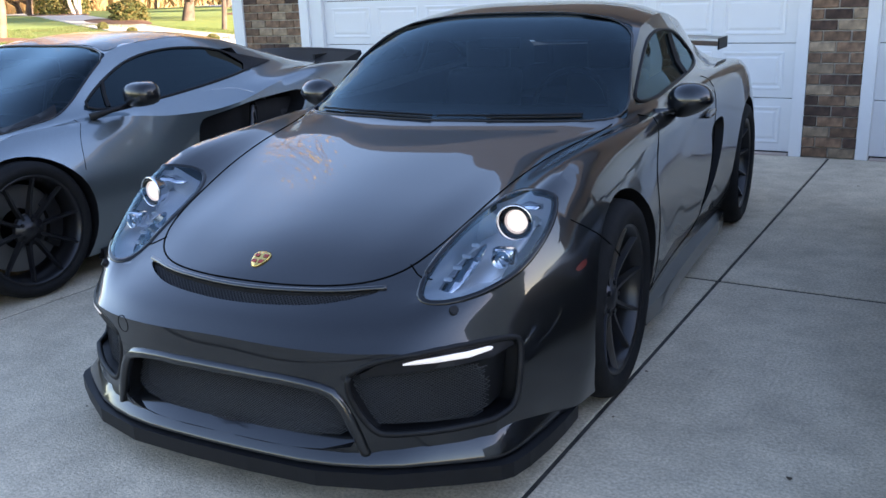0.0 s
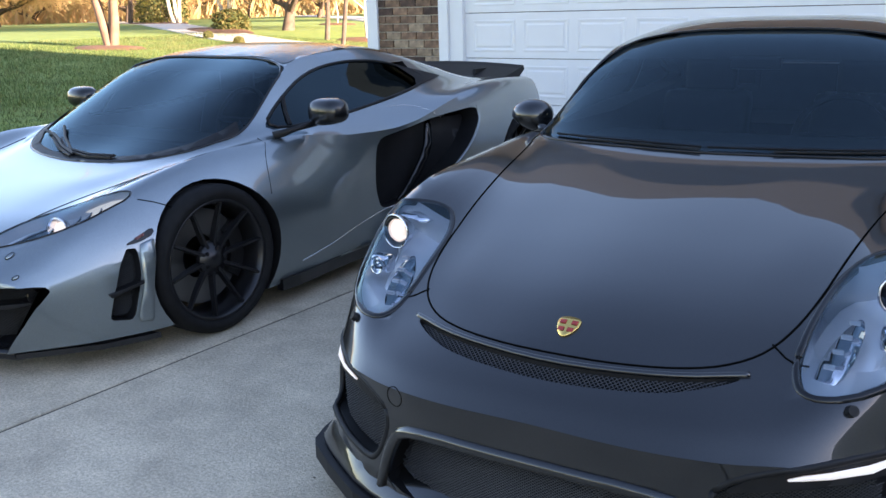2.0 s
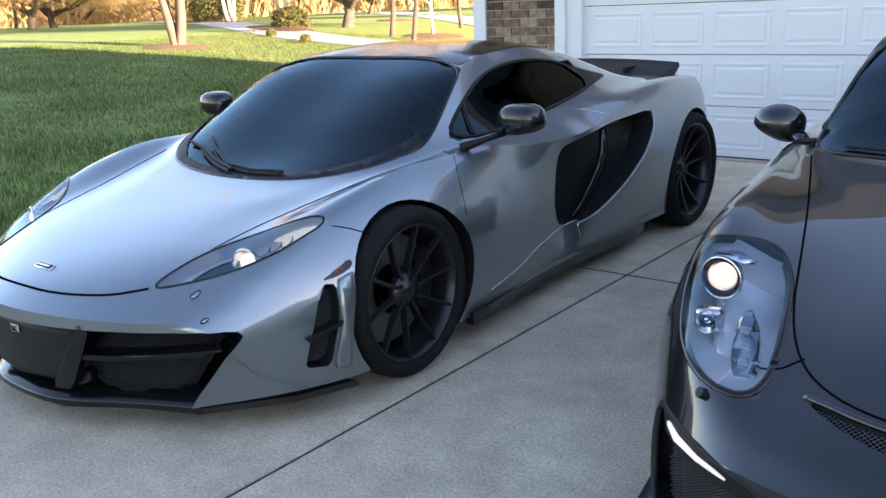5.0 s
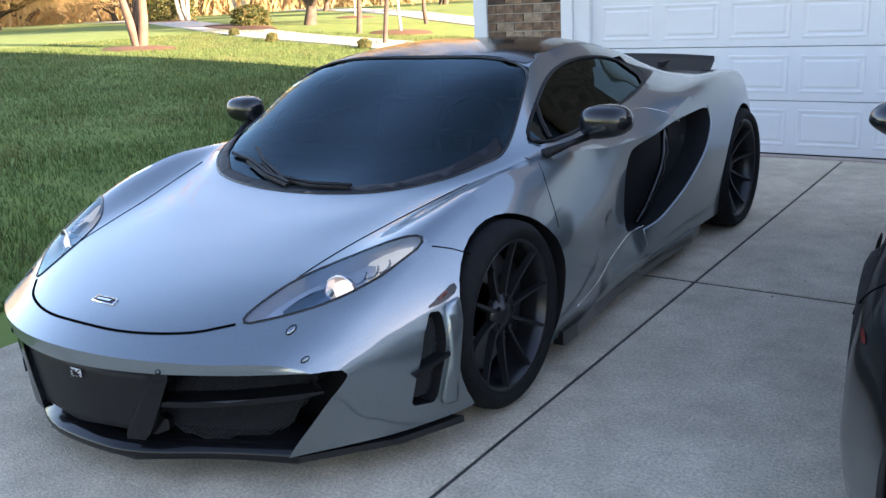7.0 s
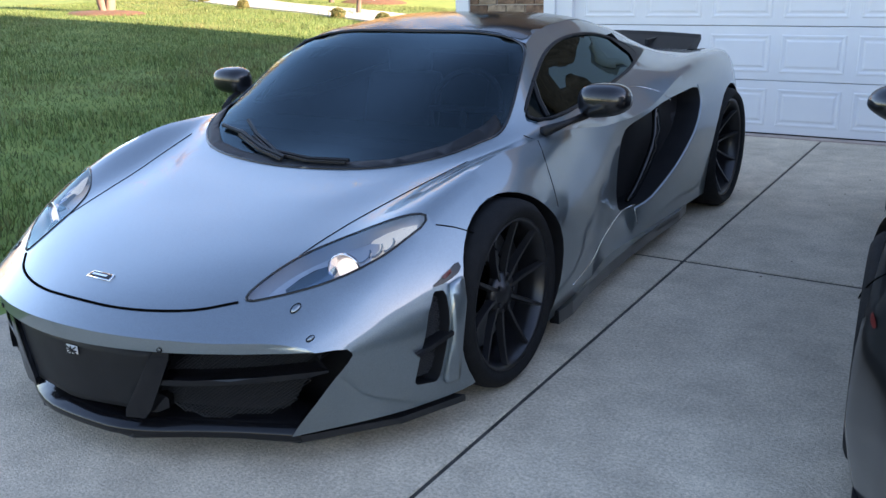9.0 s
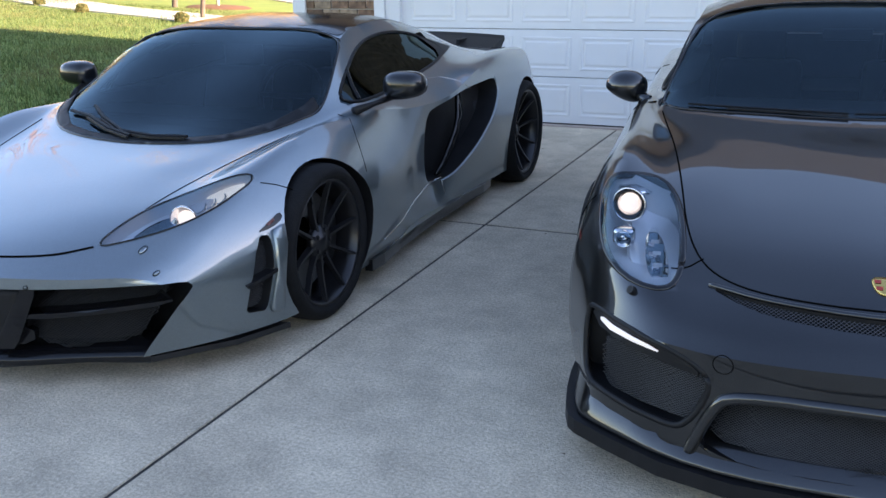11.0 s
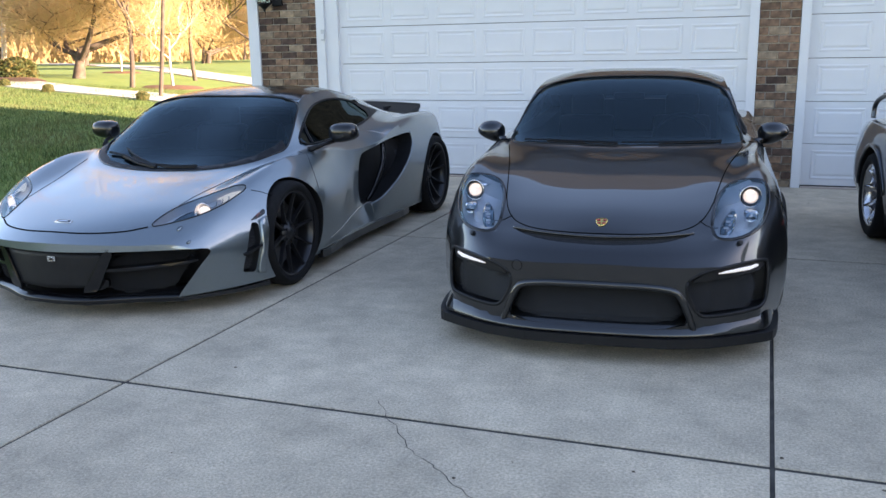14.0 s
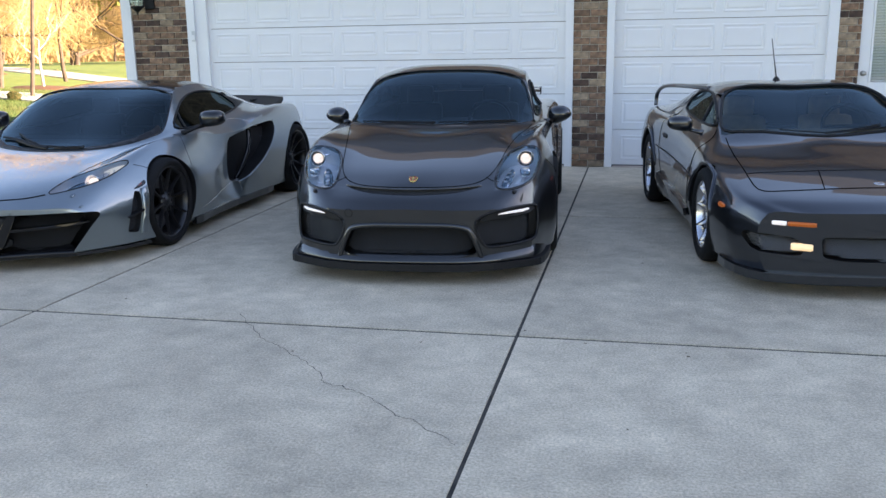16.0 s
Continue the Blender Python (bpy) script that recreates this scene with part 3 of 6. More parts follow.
def car_root(name, m, label):
    r = new(name)
    r.matrix_basis = m
    return tagged(r, label, "car", "parked sports cars")


GT_LINES = [
    {0: (0, .17), .3: (0, .13), 1: (0, .12), 3.5: (0, .14), 4.35: (0, .3)},
    {0: (.735, .15), .15: (.80, .145), .4: (.868, .135), .65: (.885, .135), 1: (.85, .12), 2: (.81, .13), 3.4: (.84, .14), 4.0: (.80, .2), 4.35: (.6, .32)},
    {0: (.75, .24), .15: (.82, .245), .4: (.897, .27), .65: (.907, .285), 1: (.905, .30), 1.5: (.87, .29), 2: (.855, .28), 2.8: (.87, .3), 3.4: (.91, .32), 4.0: (.88, .38), 4.35: (.68, .44)},
    {0: (.735, .385), .1: (.785, .42), .25: (.84, .48), .45: (.885, .53), 1: (.91, .58), 1.5: (.875, .6), 2.2: (.865, .62), 2.8: (.885, .64), 3.5: (.925, .66), 4.0: (.89, .64), 4.35: (.70, .6)},
    {0: (.57, .455), .05: (.63, .50), .12: (.69, .565), .2: (.725, .63), .35: (.745, .715), .55: (.75, .79), .8: (.755, .835), 1.05: (.765, .85), 1.4: (.80, .86), 1.8: (.82, .87), 2.4: (.825, .89), 3.0: (.84, .92), 3.5: (.85, .93), 4.0: (.80, .88), 4.35: (.66, .74)},
    {0: (.42, .46), .05: (.47, .51), .12: (.50, .55), .2: (.52, .585), .35: (.54, .65), .55: (.555, .71), .8: (.575, .77), 1.05: (.61, .812), 1.3: (.685, .842), 1.45: (.725, .857), 1.8: (.755, .89), 2.5: (.75, .925), 3.0: (.72, .945), 3.5: (.69, .945), 4.0: (.66, .89), 4.35: (.5, .76)},
    {0: (.22, .465), .05: (.25, .515), .12: (.28, .555), .2: (.3, .59), .35: (.32, .65), .55: (.34, .705), .8: (.37, .758), 1.05: (.42, .805), 1.2: (.53, .832), 1.32: (.63, .850), 1.44: (.70, .866), 1.7: (.675, .985), 2.0: (.645, 1.128), 2.2: (.622, 1.19), 2.6: (.61, 1.228), 3.0: (.60, 1.185), 3.5: (.57, 1.05), 4.0: (.5, .90), 4.35: (.35, .77)},
    {0: (0, .47), .05: (0, .52), .12: (0, .558), .2: (0, .605), .35: (0, .665), .55: (0, .715), .8: (0, .765), 1.05: (0, .81), 1.38: (0, .863), 1.7: (0, 1.02), 2.0: (0, 1.175), 2.2: (0, 1.248), 2.6: (0, 1.297), 3.0: (0, 1.245), 3.5: (0, 1.095), 4.0: (0, .91), 4.35: (0, .78)},
]
GT_SWEEP = curve1({0: .42, .2: .36, .5: .22, .9: .10, 1.3: .17, 1.6: .2, 2.2: .1, 3: 0, 4: -.05, 4.35: -.15})

SUPER_LINES = [
    {0: (0, .13), 1: (0, .11), 3.5: (0, .12), 4.45: (0, .3)},
    {0: (.66, .12), .2: (.90, .12), .4: (.98, .12), .9: (.97, .12), 1.4: (.95, .13), 2: (.90, .14), 3: (.93, .14), 3.6: (.95, .14), 4.1: (.92, .2), 4.45: (.8, .32)},
    {0: (.72, .2), .2: (.92, .21), .4: (.985, .24), .9: (1.0, .28), 1.4: (.965, .28), 1.9: (.90, .28), 2.3: (.868, .28), 2.55: (.925, .285), 3: (.96, .3), 3.6: (.985, .34), 4.1: (.96, .38), 4.45: (.84, .42)},
    {0: (.80, .36), .2: (.915, .42), .4: (.975, .49), .9: (1.005, .55), 1.4: (.955, .56), 1.9: (.905, .555), 2.3: (.870, .56), 2.6: (.93, .58), 2.9: (.97, .60), 3.2: (.995, .62), 3.7: (1.0, .64), 4.1: (.96, .64), 4.45: (.84, .58)},
    {0: (.74, .405), .1: (.79, .46), .2: (.81, .53), .35: (.82, .61), .53: (.83, .685), .75: (.835, .745), 1.0: (.84, .785), 1.4: (.87, .785), 1.9: (.895, .745), 2.3: (.90, .735), 2.6: (.912, .755), 3.1: (.91, .85), 3.6: (.90, .90), 4.1: (.87, .88), 4.45: (.74, .76)},
    {0: (.5, .43), .1: (.55, .485), .2: (.58, .535), .35: (.60, .59), .53: (.62, .635), .75: (.65, .68), 1.0: (.72, .74), 1.22: (.79, .79), 1.6: (.79, .82), 2: (.77, .84), 2.6: (.75, .87), 3.1: (.73, .90), 3.6: (.70, .90), 4.1: (.65, .88), 4.45: (.5, .78)},
    {0: (.25, .44), .1: (.28, .495), .2: (.3, .535), .35: (.32, .58), .53: (.34, .62), .75: (.37, .665), 1.0: (.5, .72), 1.15: (.68, .79), 1.5: (.66, .96), 1.8: (.60, 1.085), 2.1: (.55, 1.14), 2.5: (.53, 1.15), 3.0: (.52, 1.09), 3.4: (.5, 1.0), 3.8: (.46, .91), 4.2: (.4, .87), 4.45: (.3, .80)},
    {0: (0, .445), .1: (0, .50), .2: (0, .535), .35: (0, .575), .53: (0, .615), .75: (0, .655), 1.0: (0, .70), 1.15: (0, .735), 1.5: (0, .91), 1.8: (0, 1.06), 2.05: (0, 1.15), 2.4: (0, 1.195), 2.9: (0, 1.16), 3.4: (0, 1.04), 3.8: (0, .94), 4.2: (0, .885), 4.45: (0, .80)},
]
SUPER_SWEEP = curve1({0: .40, .3: .36, .8: .3, 1.2: .36, 2: .2, 2.8: 0, 4: -.05, 4.45: -.2})

WEDGE_LINES = [
    {0: (0, .14), 1: (0, .12), 3.6: (0, .14), 4.33: (0, .3)},
    {0: (.70, .14), .2: (.82, .13), .6: (.88, .13), 1: (.88, .13), 2.2: (.85, .14), 3.4: (.89, .14), 4: (.87, .2), 4.33: (.78, .3)},
    {0: (.74, .24), .2: (.87, .26), .6: (.925, .3), 1: (.935, .34), 1.5: (.91, .30), 2.2: (.89, .3), 3.0: (.92, .32), 3.4: (.945, .34), 4: (.93, .36), 4.33: (.84, .42)},
    {0: (.74, .42), .2: (.87, .45), .6: (.925, .47), 1: (.935, .5), 1.5: (.91, .5), 2.2: (.895, .52), 3.0: (.93, .56), 3.4: (.95, .57), 4: (.93, .58), 4.33: (.86, .6)},
    {0: (.70, .475), .12: (.79, .52), .3: (.83, .56), .6: (.855, .61), 1: (.865, .66), 1.6: (.855, .70), 2.4: (.85, .765), 3.2: (.88, .82), 3.8: (.87, .84), 4.33: (.8, .80)},
    {0: (.5, .485), .12: (.66, .535), .3: (.69, .575), .6: (.70, .635), 1: (.71, .69), 1.42: (.73, .76), 1.8: (.755, .79), 2.2: (.76, .81), 2.8: (.76, .84), 3.4: (.75, .86), 4: (.70, .86), 4.33: (.66, .82)},
    {0: (.3, .49), .12: (.4, .54), .3: (.44, .58), .6: (.46, .64), 1: (.5, .70), 1.38: (.69, .775), 1.8: (.64, .945), 2.15: (.58, 1.07), 2.5: (.565, 1.095), 2.9: (.56, 1.08), 3.4: (.56, 1.0), 4: (.52, .89), 4.33: (.5, .83)},
    {0: (0, .495), .12: (0, .545), .3: (0, .585), .6: (0, .645), 1: (0, .71), 1.4: (0, .785), 1.8: (0, .97), 2.15: (0, 1.10), 2.5: (0, 1.135), 2.9: (0, 1.12), 3.4: (0, 1.04), 4: (0, .90), 4.33: (0, .84)},
]
WEDGE_SWEEP = curve1({0: .2, .5: .16, 1.4: .12, 2.3: .05, 3: 0, 4.33: -.05})


def wheel_well(y, r, x0, x1, z):
    """Cutter for one wheel house."""
    bm = bmesh.new()
    n = 40
    rings = [[bm.verts.new((x, y + r * math.cos(2 * math.pi * k / n), z + r * math.sin(2 * math.pi * k / n))) for k in range(n)] for x in (x0, x1)]
    for k in range(n):
        bm.faces.new((rings[0][k], rings[0][(k + 1) % n], rings[1][(k + 1) % n], rings[1][k]))
    bm.faces.new(rings[0][::-1])
    bm.faces.new(rings[1])
    bmesh.ops.recalc_face_normals(bm, faces=bm.faces)
    return bm


def car_shell(root, lines, crease, sweep, length, mat, wells, power=2.0):
    v, f = loft(lines, crease, stations(length), sweep, power)
    shell = Shell(v, f)
    bm = bmesh.new()
    vs = [bm.verts.new(q) for q in v]
    for q in f:
        bm.faces.new([vs[i] for i in q])
    bmesh.ops.remove_doubles(bm, verts=bm.verts, dist=0.0003)
    body = part("body", bm, mat, root, smooth=True)
    cutters = []
    for y, r, z, depth in wells:
        for s in (-1, 1):
            a, b = sorted((s * (1.1), s * depth))
            cutters.append(wheel_well(y, r, a, b, z))
    return shell, body, cutters


def spin_wheel(parent, at, side, R, W, rim_r, spokes, mat_spoke, mat_rim, caliper, twin=False, lip=0.0, dish=0.05):
    """One wheel; side is +1 for the +x flank. R: tyre radius, W: width."""
    o = side
    rim = part("wheel", lathe_bm([(rim_r * 0.97, -W * 0.45 * o), (rim_r * 0.90, -W * 0.3 * o), (rim_r * 0.90, W * 0.25 * o), (rim_r * 0.955, W * 0.42 * o), (rim_r * 1.0, W * 0.46 * o), (rim_r * 1.005, W * 0.43 * o), (rim_r * 1.0, -W * 0.45 * o)], 64), mat_rim, parent, smooth=True)
    rim.location = at
    tb = lathe_bm([(rim_r, W * 0.44 * o), (rim_r + 0.012, W * 0.485 * o), (rim_r + (R - rim_r) * 0.5, W * 0.52 * o), (R - 0.02, W * 0.48 * o), (R - 0.005, W * 0.41 * o), (R, W * 0.3 * o), (R, W * 0.12 * o), (R - 0.006, W * 0.11 * o), (R - 0.006, W * 0.07 * o), (R, W * 0.06 * o), (R, -W * 0.06 * o), (R - 0.006, -W * 0.07 * o), (R - 0.006, -W * 0.11 * o), (R, -W * 0.12 * o), (R, -W * 0.3 * o), (R - 0.005, -W * 0.41 * o), (R - 0.02, -W * 0.48 * o), (rim_r, -W * 0.44 * o)], 72)
    part("tyre", tb, M_RUBBER, rim, "black low-profile tyre", smooth=True)
    hubx = (W * 0.46 - dish) * o
    hb = lathe_bm([(0.0, hubx + 0.012 * o), (0.032, hubx + 0.012 * o), (0.036, hubx + 0.006 * o), (0.075, hubx - 0.004 * o), (0.08, hubx - 0.03 * o), (0.0, hubx - 0.03 * o)], 32)
    part("hub", hb, mat_spoke, rim, smooth=True)
    # spokes: bars from the hub to the rim, bowed outwards
    for k in range(spokes):
        a0 = 2 * math.pi * (k + 0.25) / spokes
        bm = bmesh.new()
        for off in ((-1, 1) if twin else (0,)):
            prev = None
            for q in range(7):
                t = q / 6
                rr = 0.05 + (rim_r * 0.945 - 0.05) * t
                spread = off * (0.02 + 0.035 * t)
                xo = hubx + (W * 0.43 * o - hubx) * (t ** 1.7)
                wd = (0.0125 - 0.004 * t) if not twin else (0.012 - 0.003 * t)
                dp = 0.028 - 0.008 * t
                sec = []
                for dx, dw in ((0.0, -0.55), (0.0, 0.55), (-dp, 1.0), (-dp, -1.0)):
                    sec.append(bm.verts.new((xo + dx * o, rr * math.cos(a0) - (spread + dw * wd) * math.sin(a0), rr * math.sin(a0) + (spread + dw * wd) * math.cos(a0))))
                if prev:
                    for e in range(4):
                        bm.faces.new((prev[e], prev[(e + 1) % 4], sec[(e + 1) % 4], sec[e]))
                else:
                    bm.faces.new(sec)
                prev = sec
            bm.faces.new(prev)
        part("spoke", bm, mat_spoke, rim)
    for k in range(5):
        a = 2 * math.pi * k / 5
        nb = bmesh.new()
        bmesh.ops.create_cone(nb, cap_ends=True, segments=6, radius1=0.010, radius2=0.009, depth=0.02, matrix=Matrix.Translation((hubx, 0.053 * math.cos(a), 0.053 * math.sin(a))) @ Matrix.Rotation(radians(90), 4, "Y"))
        part("lug_nut", nb, mat_spoke, rim)
    db = lathe_bm([(0.10, -0.02 * o), (rim_r * 0.80, -0.02 * o), (rim_r * 0.80, -0.05 * o), (0.10, -0.05 * o)], 48)
    part("brake_disc", db, M_DISC, rim, "grey drilled brake disc", smooth=False)
    # caliper: a curved block over the disc's trailing side
    cb = bmesh.new()
    pv = None
    for q in range(9):
        a = radians(-38 + 76 * q / 8)
        sec = [cb.verts.new((dx * o, rr * math.cos(a), rr * math.sin(a))) for rr, dx in ((rim_r * 0.56, 0.008), (rim_r * 0.84, 0.008), (rim_r * 0.84, -0.07), (rim_r * 0.56, -0.07))]
        if pv:
            for e in range(4):
                cb.faces.new((pv[e], pv[(e + 1) % 4], sec[(e + 1) % 4], sec[e]))
        else:
            cb.faces.new(sec)
        pv = sec
    cb.faces.new(pv)
    part("brake_caliper", cb, caliper, rim)
    return rim


def door_mirror(root, side, at, size, mat, foot, square=0.72):
    """Wing mirror: a rounded housing on an arm."""
    bm = bmesh.new()
    bmesh.ops.create_uvsphere(bm, u_segments=24, v_segments=16, radius=1.0)
    for v in bm.verts:
        v.co = Vector([math.copysign(abs(c) ** square, c) for c in v.co])
        if v.co.y > 0.25:
            v.co.y = 0.25 + (v.co.y - 0.25) * 0.15
        k = 1 - (0.45 if square > 0.8 else 0.22) * side * v.co.x
        v.co = Vector((v.co.x * size[0], v.co.y * size[1], v.co.z * size[2] * (k if v.co.z < 0 else 1.0)))
    house = part("mirror", bm, mat, root, smooth=True)
    house.location = at
    arm = tube_bm([Vector(foot) - Vector(at), (Vector(foot) - Vector(at)) * 0.6 + Vector((0, 0, -0.012)), (-side * size[0] * 0.45, 0, -size[2] * 0.75)], [0.022, 0.012, 0.016], 10)
    part("mirror_arm", arm, M_BLACK if mat is M_CARBON else mat, house, smooth=True)
    gl = bmesh.new()
    bmesh.ops.create_circle(gl, cap_ends=True, segments=24, radius=1.0, matrix=Matrix.Translation((0, size[1] * 0.37, 0)) @ Matrix.Diagonal((size[0] * 0.86, 1, size[2] * 0.82, 1)) @ Matrix.Rotation(radians(90), 4, "X"))
    part("mirror_glass", gl, M_CHROME, house)
    return house


def ball(name, at, r, mat, parent, squash=1.0, seg=20):
    bm = bmesh.new()
    bmesh.ops.create_uvsphere(bm, u_segments=seg, v_segments=seg // 2, radius=r)
    bmesh.ops.scale(bm, vec=(1, squash, 1), verts=bm.verts)
    ob = part(name, bm, mat, parent, smooth=True)
    ob.location = at
    return ob


def cup(name, at, r, depth, mat, parent, n=28, tilt=0.0):
    """A small bowl that opens towards -y."""
    prof = [(r, 0.0), (r * 1.06, 0.004), (r * 1.0, -0.004), (r * 0.95, 0.0), (r * 0.75, depth * 0.6), (r * 0.4, depth * 0.92), (0.001, depth)]
    ob = part(name, lathe_bm(prof, n, "Y"), mat, parent, smooth=True)
    ob.location = at
    ob.rotation_euler = (0, 0, tilt)
    return ob


def seat(root, x, y, z, mat, w=0.44, h=0.62):
    """A bucket seat: cushion, backrest with bolsters, head rest."""
    bm = box_bm(-w / 2, -0.05, 0, w / 2, 0.09, h, 0.04)
    for v in bm.verts:
        v.co.y += 0.28 * v.co.z
        if abs(v.co.x) > w * 0.3:
            v.co.y -= 0.05
        v.co.x *= 1 - 0.25 * max(0, v.co.z / h - 0.6)
    s = part("seat_backrest", bm, mat, root, smooth=True)
    s.location = (x, y, z)
    hb = box_bm(-0.12, -0.04, 0, 0.12, 0.06, 0.17, 0.035)
    hr = part("head_rest", hb, mat, s, smooth=True)
    hr.location = (0, 0.28 * h + 0.0, h - 0.02)
    return s


def steering_wheel(root, x, y, z):
    bm = bmesh.new()
    for k in range(28):
        a, b = 2 * math.pi * k / 28, 2 * math.pi * (k + 1) / 28
        tube_bm([(0.175 * math.cos(a), 0, 0.175 * math.sin(a)), (0.175 * math.cos(b), 0, 0.175 * math.sin(b))], 0.015, 6, bm)
    for a in (radians(0), radians(180), radians(270)):
        tube_bm([(0, 0, 0), (0.17 * math.cos(a), 0, 0.17 * math.sin(a))], 0.018, 6, bm)
    w = part("steering_wheel", bm, M_BLACK, root)
    w.location, w.rotation_euler = (x, y, z), (radians(-22), 0, 0)


def wiper(root, sh, pts, r=0.0048, name="wiper"):
    """Wiper arm and blade along the glass (drawn from above)."""
    out = []
    for a, b in pts:
        h, n = sh.drop("top", a, b)
        out.append(h + n * (0.004 + r))
    w = part(name, tube_bm(out, r, 6), M_BLACK, root, "black wiper arm")
    bl = [p + Vector((0.0, -0.02, -0.006)) for p in out[len(out) // 3:]]
    part("wiper_blade", tube_bm(bl, r * 0.8, 4), M_BLACK, w)


def sheet(outline, z0, z1, rounds=2):
    return prism(outline, "top", z0, z1, rounds)


def make_gt():
    root = car_root("grey_sports_coupe", pose(-0.79, 0.90, 0, 0, 0, 4.6), "dark brown-grey coupe with front splitter and rear wing on concrete")
    sh, body, cut = car_shell(root, GT_LINES, [0, .7, .3, .1, .1, .1, curve1({0: .1, 1.2: .2, 1.4: .75, 3: .4, 4.35: .2}), 0], GT_SWEEP, 4.35, M_AGATE, [(1.03, .372, .345, .56), (3.51, .378, .35, .52)], 3.0)
    carve(body, cut, M_BLACK)
    # openings in the nose
    grille = [(-.335, .355), (.335, .355), (.378, .315), (.432, .168), (-.432, .168), (-.378, .315)]
    vent = [(.392, .372), (.45, .43), (.60, .462), (.755, .460), (.787, .43), (.785, .262), (.755, .236), (.52, .222), (.46, .232)]
    slot = [(-.44, .238), (-.27, .160), (0, .126), (.27, .160), (.44, .238), (.365, .168), (.25, .110), (0, .080), (-.25, .110), (-.365, .168)]
    lamp = [(.512, .590), (.515, .645), (.54, .705), (.60, .755), (.69, .788), (.765, .785), (.790, .735), (.785, .675), (.757, .612), (.70, .578), (.62, .563), (.54, .563)]
    carve(body, [prism(grille, "front", -.3, .16, 2, .15)], M_BLACK)
    carve(body, [prism(slot, "top", .50, .9, 2)], M_BLACK)
    for s in (-1, 1):
        carve(body, [prism(mirrored(vent, s), "front", -.3, .38, 2, .15)], M_BLACK)
        carve(body, [prism(mirrored(lamp, s), "front", .0, .66, 2)], M_LAMPGREY)
    # glazed openings
    screen = [(-.73, 1.60), (-.62, 1.485), (-.40, 1.42), (0, 1.395), (.40, 1.42), (.62, 1.485), (.73, 1.60), (.66, 1.92), (.59, 2.19), (.30, 2.22), (0, 2.23), (-.30, 2.22), (-.59, 2.19), (-.66, 1.92)]
    sidew = [(1.72, .888), (1.9, .99), (2.1, 1.09), (2.25, 1.138), (2.45, 1.16), (2.75, 1.14), (3.0, 1.06), (3.12, .99), (3.0, .955), (2.5, .935)]
    back = [(-.44, 2.95), (.44, 2.95), (.42, 3.75), (-.42, 3.75)]
    carve(body, [prism(screen, "top", .66, 1.5, 2, .07), prism(sidew, "sideR", -1.0, 1.0, 2, .15), prism(back, "top", .75, 1.5, 2, .15), box_bm(-.6, 1.9, .55, .6, 3.15, 1.13), box_bm(-.44, 3.0, .90, .44, 3.7, 1.10)], M_SEATDARK)
    sh.patch("windscreen", screen, "top", M_TINT, root, -.002, 0, .06, 2, "tinted windscreen", .07)
    sh.patch("rear_window", back, "top", M_CABIN, root, -.002, 0, .08, 2, "", .15)
    sh.line("windscreen_seal", screen, "top", M_GLOSSBLACK, root, .006, 2, True)
    for v, s in (("sideR", 1), ("sideL", -1)):
        sh.patch("side_window", sidew, v, M_CABIN, root, -.002, 0, .06, 2, "tinted side window", .15)
        sh.line("window_seal", sidew, v, M_BLACK, root, .009, 2, True)
        b = [sh.drop(v, 2.62, z)[0] for z in (.94, 1.0, 1.06, 1.13)]
        part("pillar", tube_bm(b, .018, 6), M_BLACK, root)
    # nose furniture
    sh.patch("grille_back", grille, "front", M_BLACK, root, -.075, 0, .05, 2)
    lattice("grille_mesh", sh, grille, "front", M_MESH, root, -.045, .0105, .0011)
    frame_line = [(-.445, .165), (-.400, .30), (-.345, .368), (0, .374), (.345, .368), (.400, .30), (.445, .165)]
    sh.line("grille_surround", frame_line, "front", M_AGATE, root, .017, 2, False, -.003, "", 14)
    lattice("slot_mesh", sh, slot, "top", M_MESH, root, -.012, .012, .0014, .9, 2, .004)
    slot_top = [(-.43, .236), (-.27, .164), (0, .131), (.27, .164), (.43, .236)]
    sh.line("slot_lip", slot_top, "top", M_AGATE, root, .008, 2, False, .001, "", 8)
    for s in (-1, 1):
        mv = mirrored(vent, s)
        sh.patch("vent_back", mv, "front", M_BLACK, root, -.07, 0, .05, 2, "", .15)
        lattice("vent_mesh", sh, [(s * (a if a < .69 else .69 + (a - .69) * .6), min(b, .41)) for a, b in vent], "front", M_MESH, root, -.04, .0105, .0012)
        sh.line("vent_surround", mv, "front", M_BLACK, root, .010, 2, True, -.006, "", 8)
        blade = mirrored([(.42, .385), (.50, .432), (.63, .458), (.76, .456), (.778, .418), (.63, .405), (.50, .392)], s)
        sh.patch("vent_bar", blade, "front", M_BLACK, root, -.012, .03, .04, 1)
        strip = mirrored([(.535, .424), (.59, .439), (.72, .446), (.735, .440), (.730, .431), (.59, .425)], s)
        sh.patch("daylight_strip", strip, "front", M_GLOWWHITE, root, -.004, .004, .03, 1, "lit white light strip")
        # headlamp
        ml = mirrored(lamp, s)
        sh.patch("headlamp_bowl", ml, "front", M_LAMPGREY, root, -.085, 0, .03, 2)
        lens = sh.patch("headlamp", ml, "front", M_CLEAR, root, .002, 0, .03, 2, "clear headlamp lens over lit projector", .25)
        lens.visible_shadow = False
        sh.line("headlamp_rim", ml, "front", M_GLOSSBLACK, lens, .012, 2, True, -.006)
        h, _ = sh.drop("front", s * .695, .718)
        cup("projector_ring", h + Vector((0, .025, 0)), .052, .07, M_REFLECT, lens, 32, s * .2)
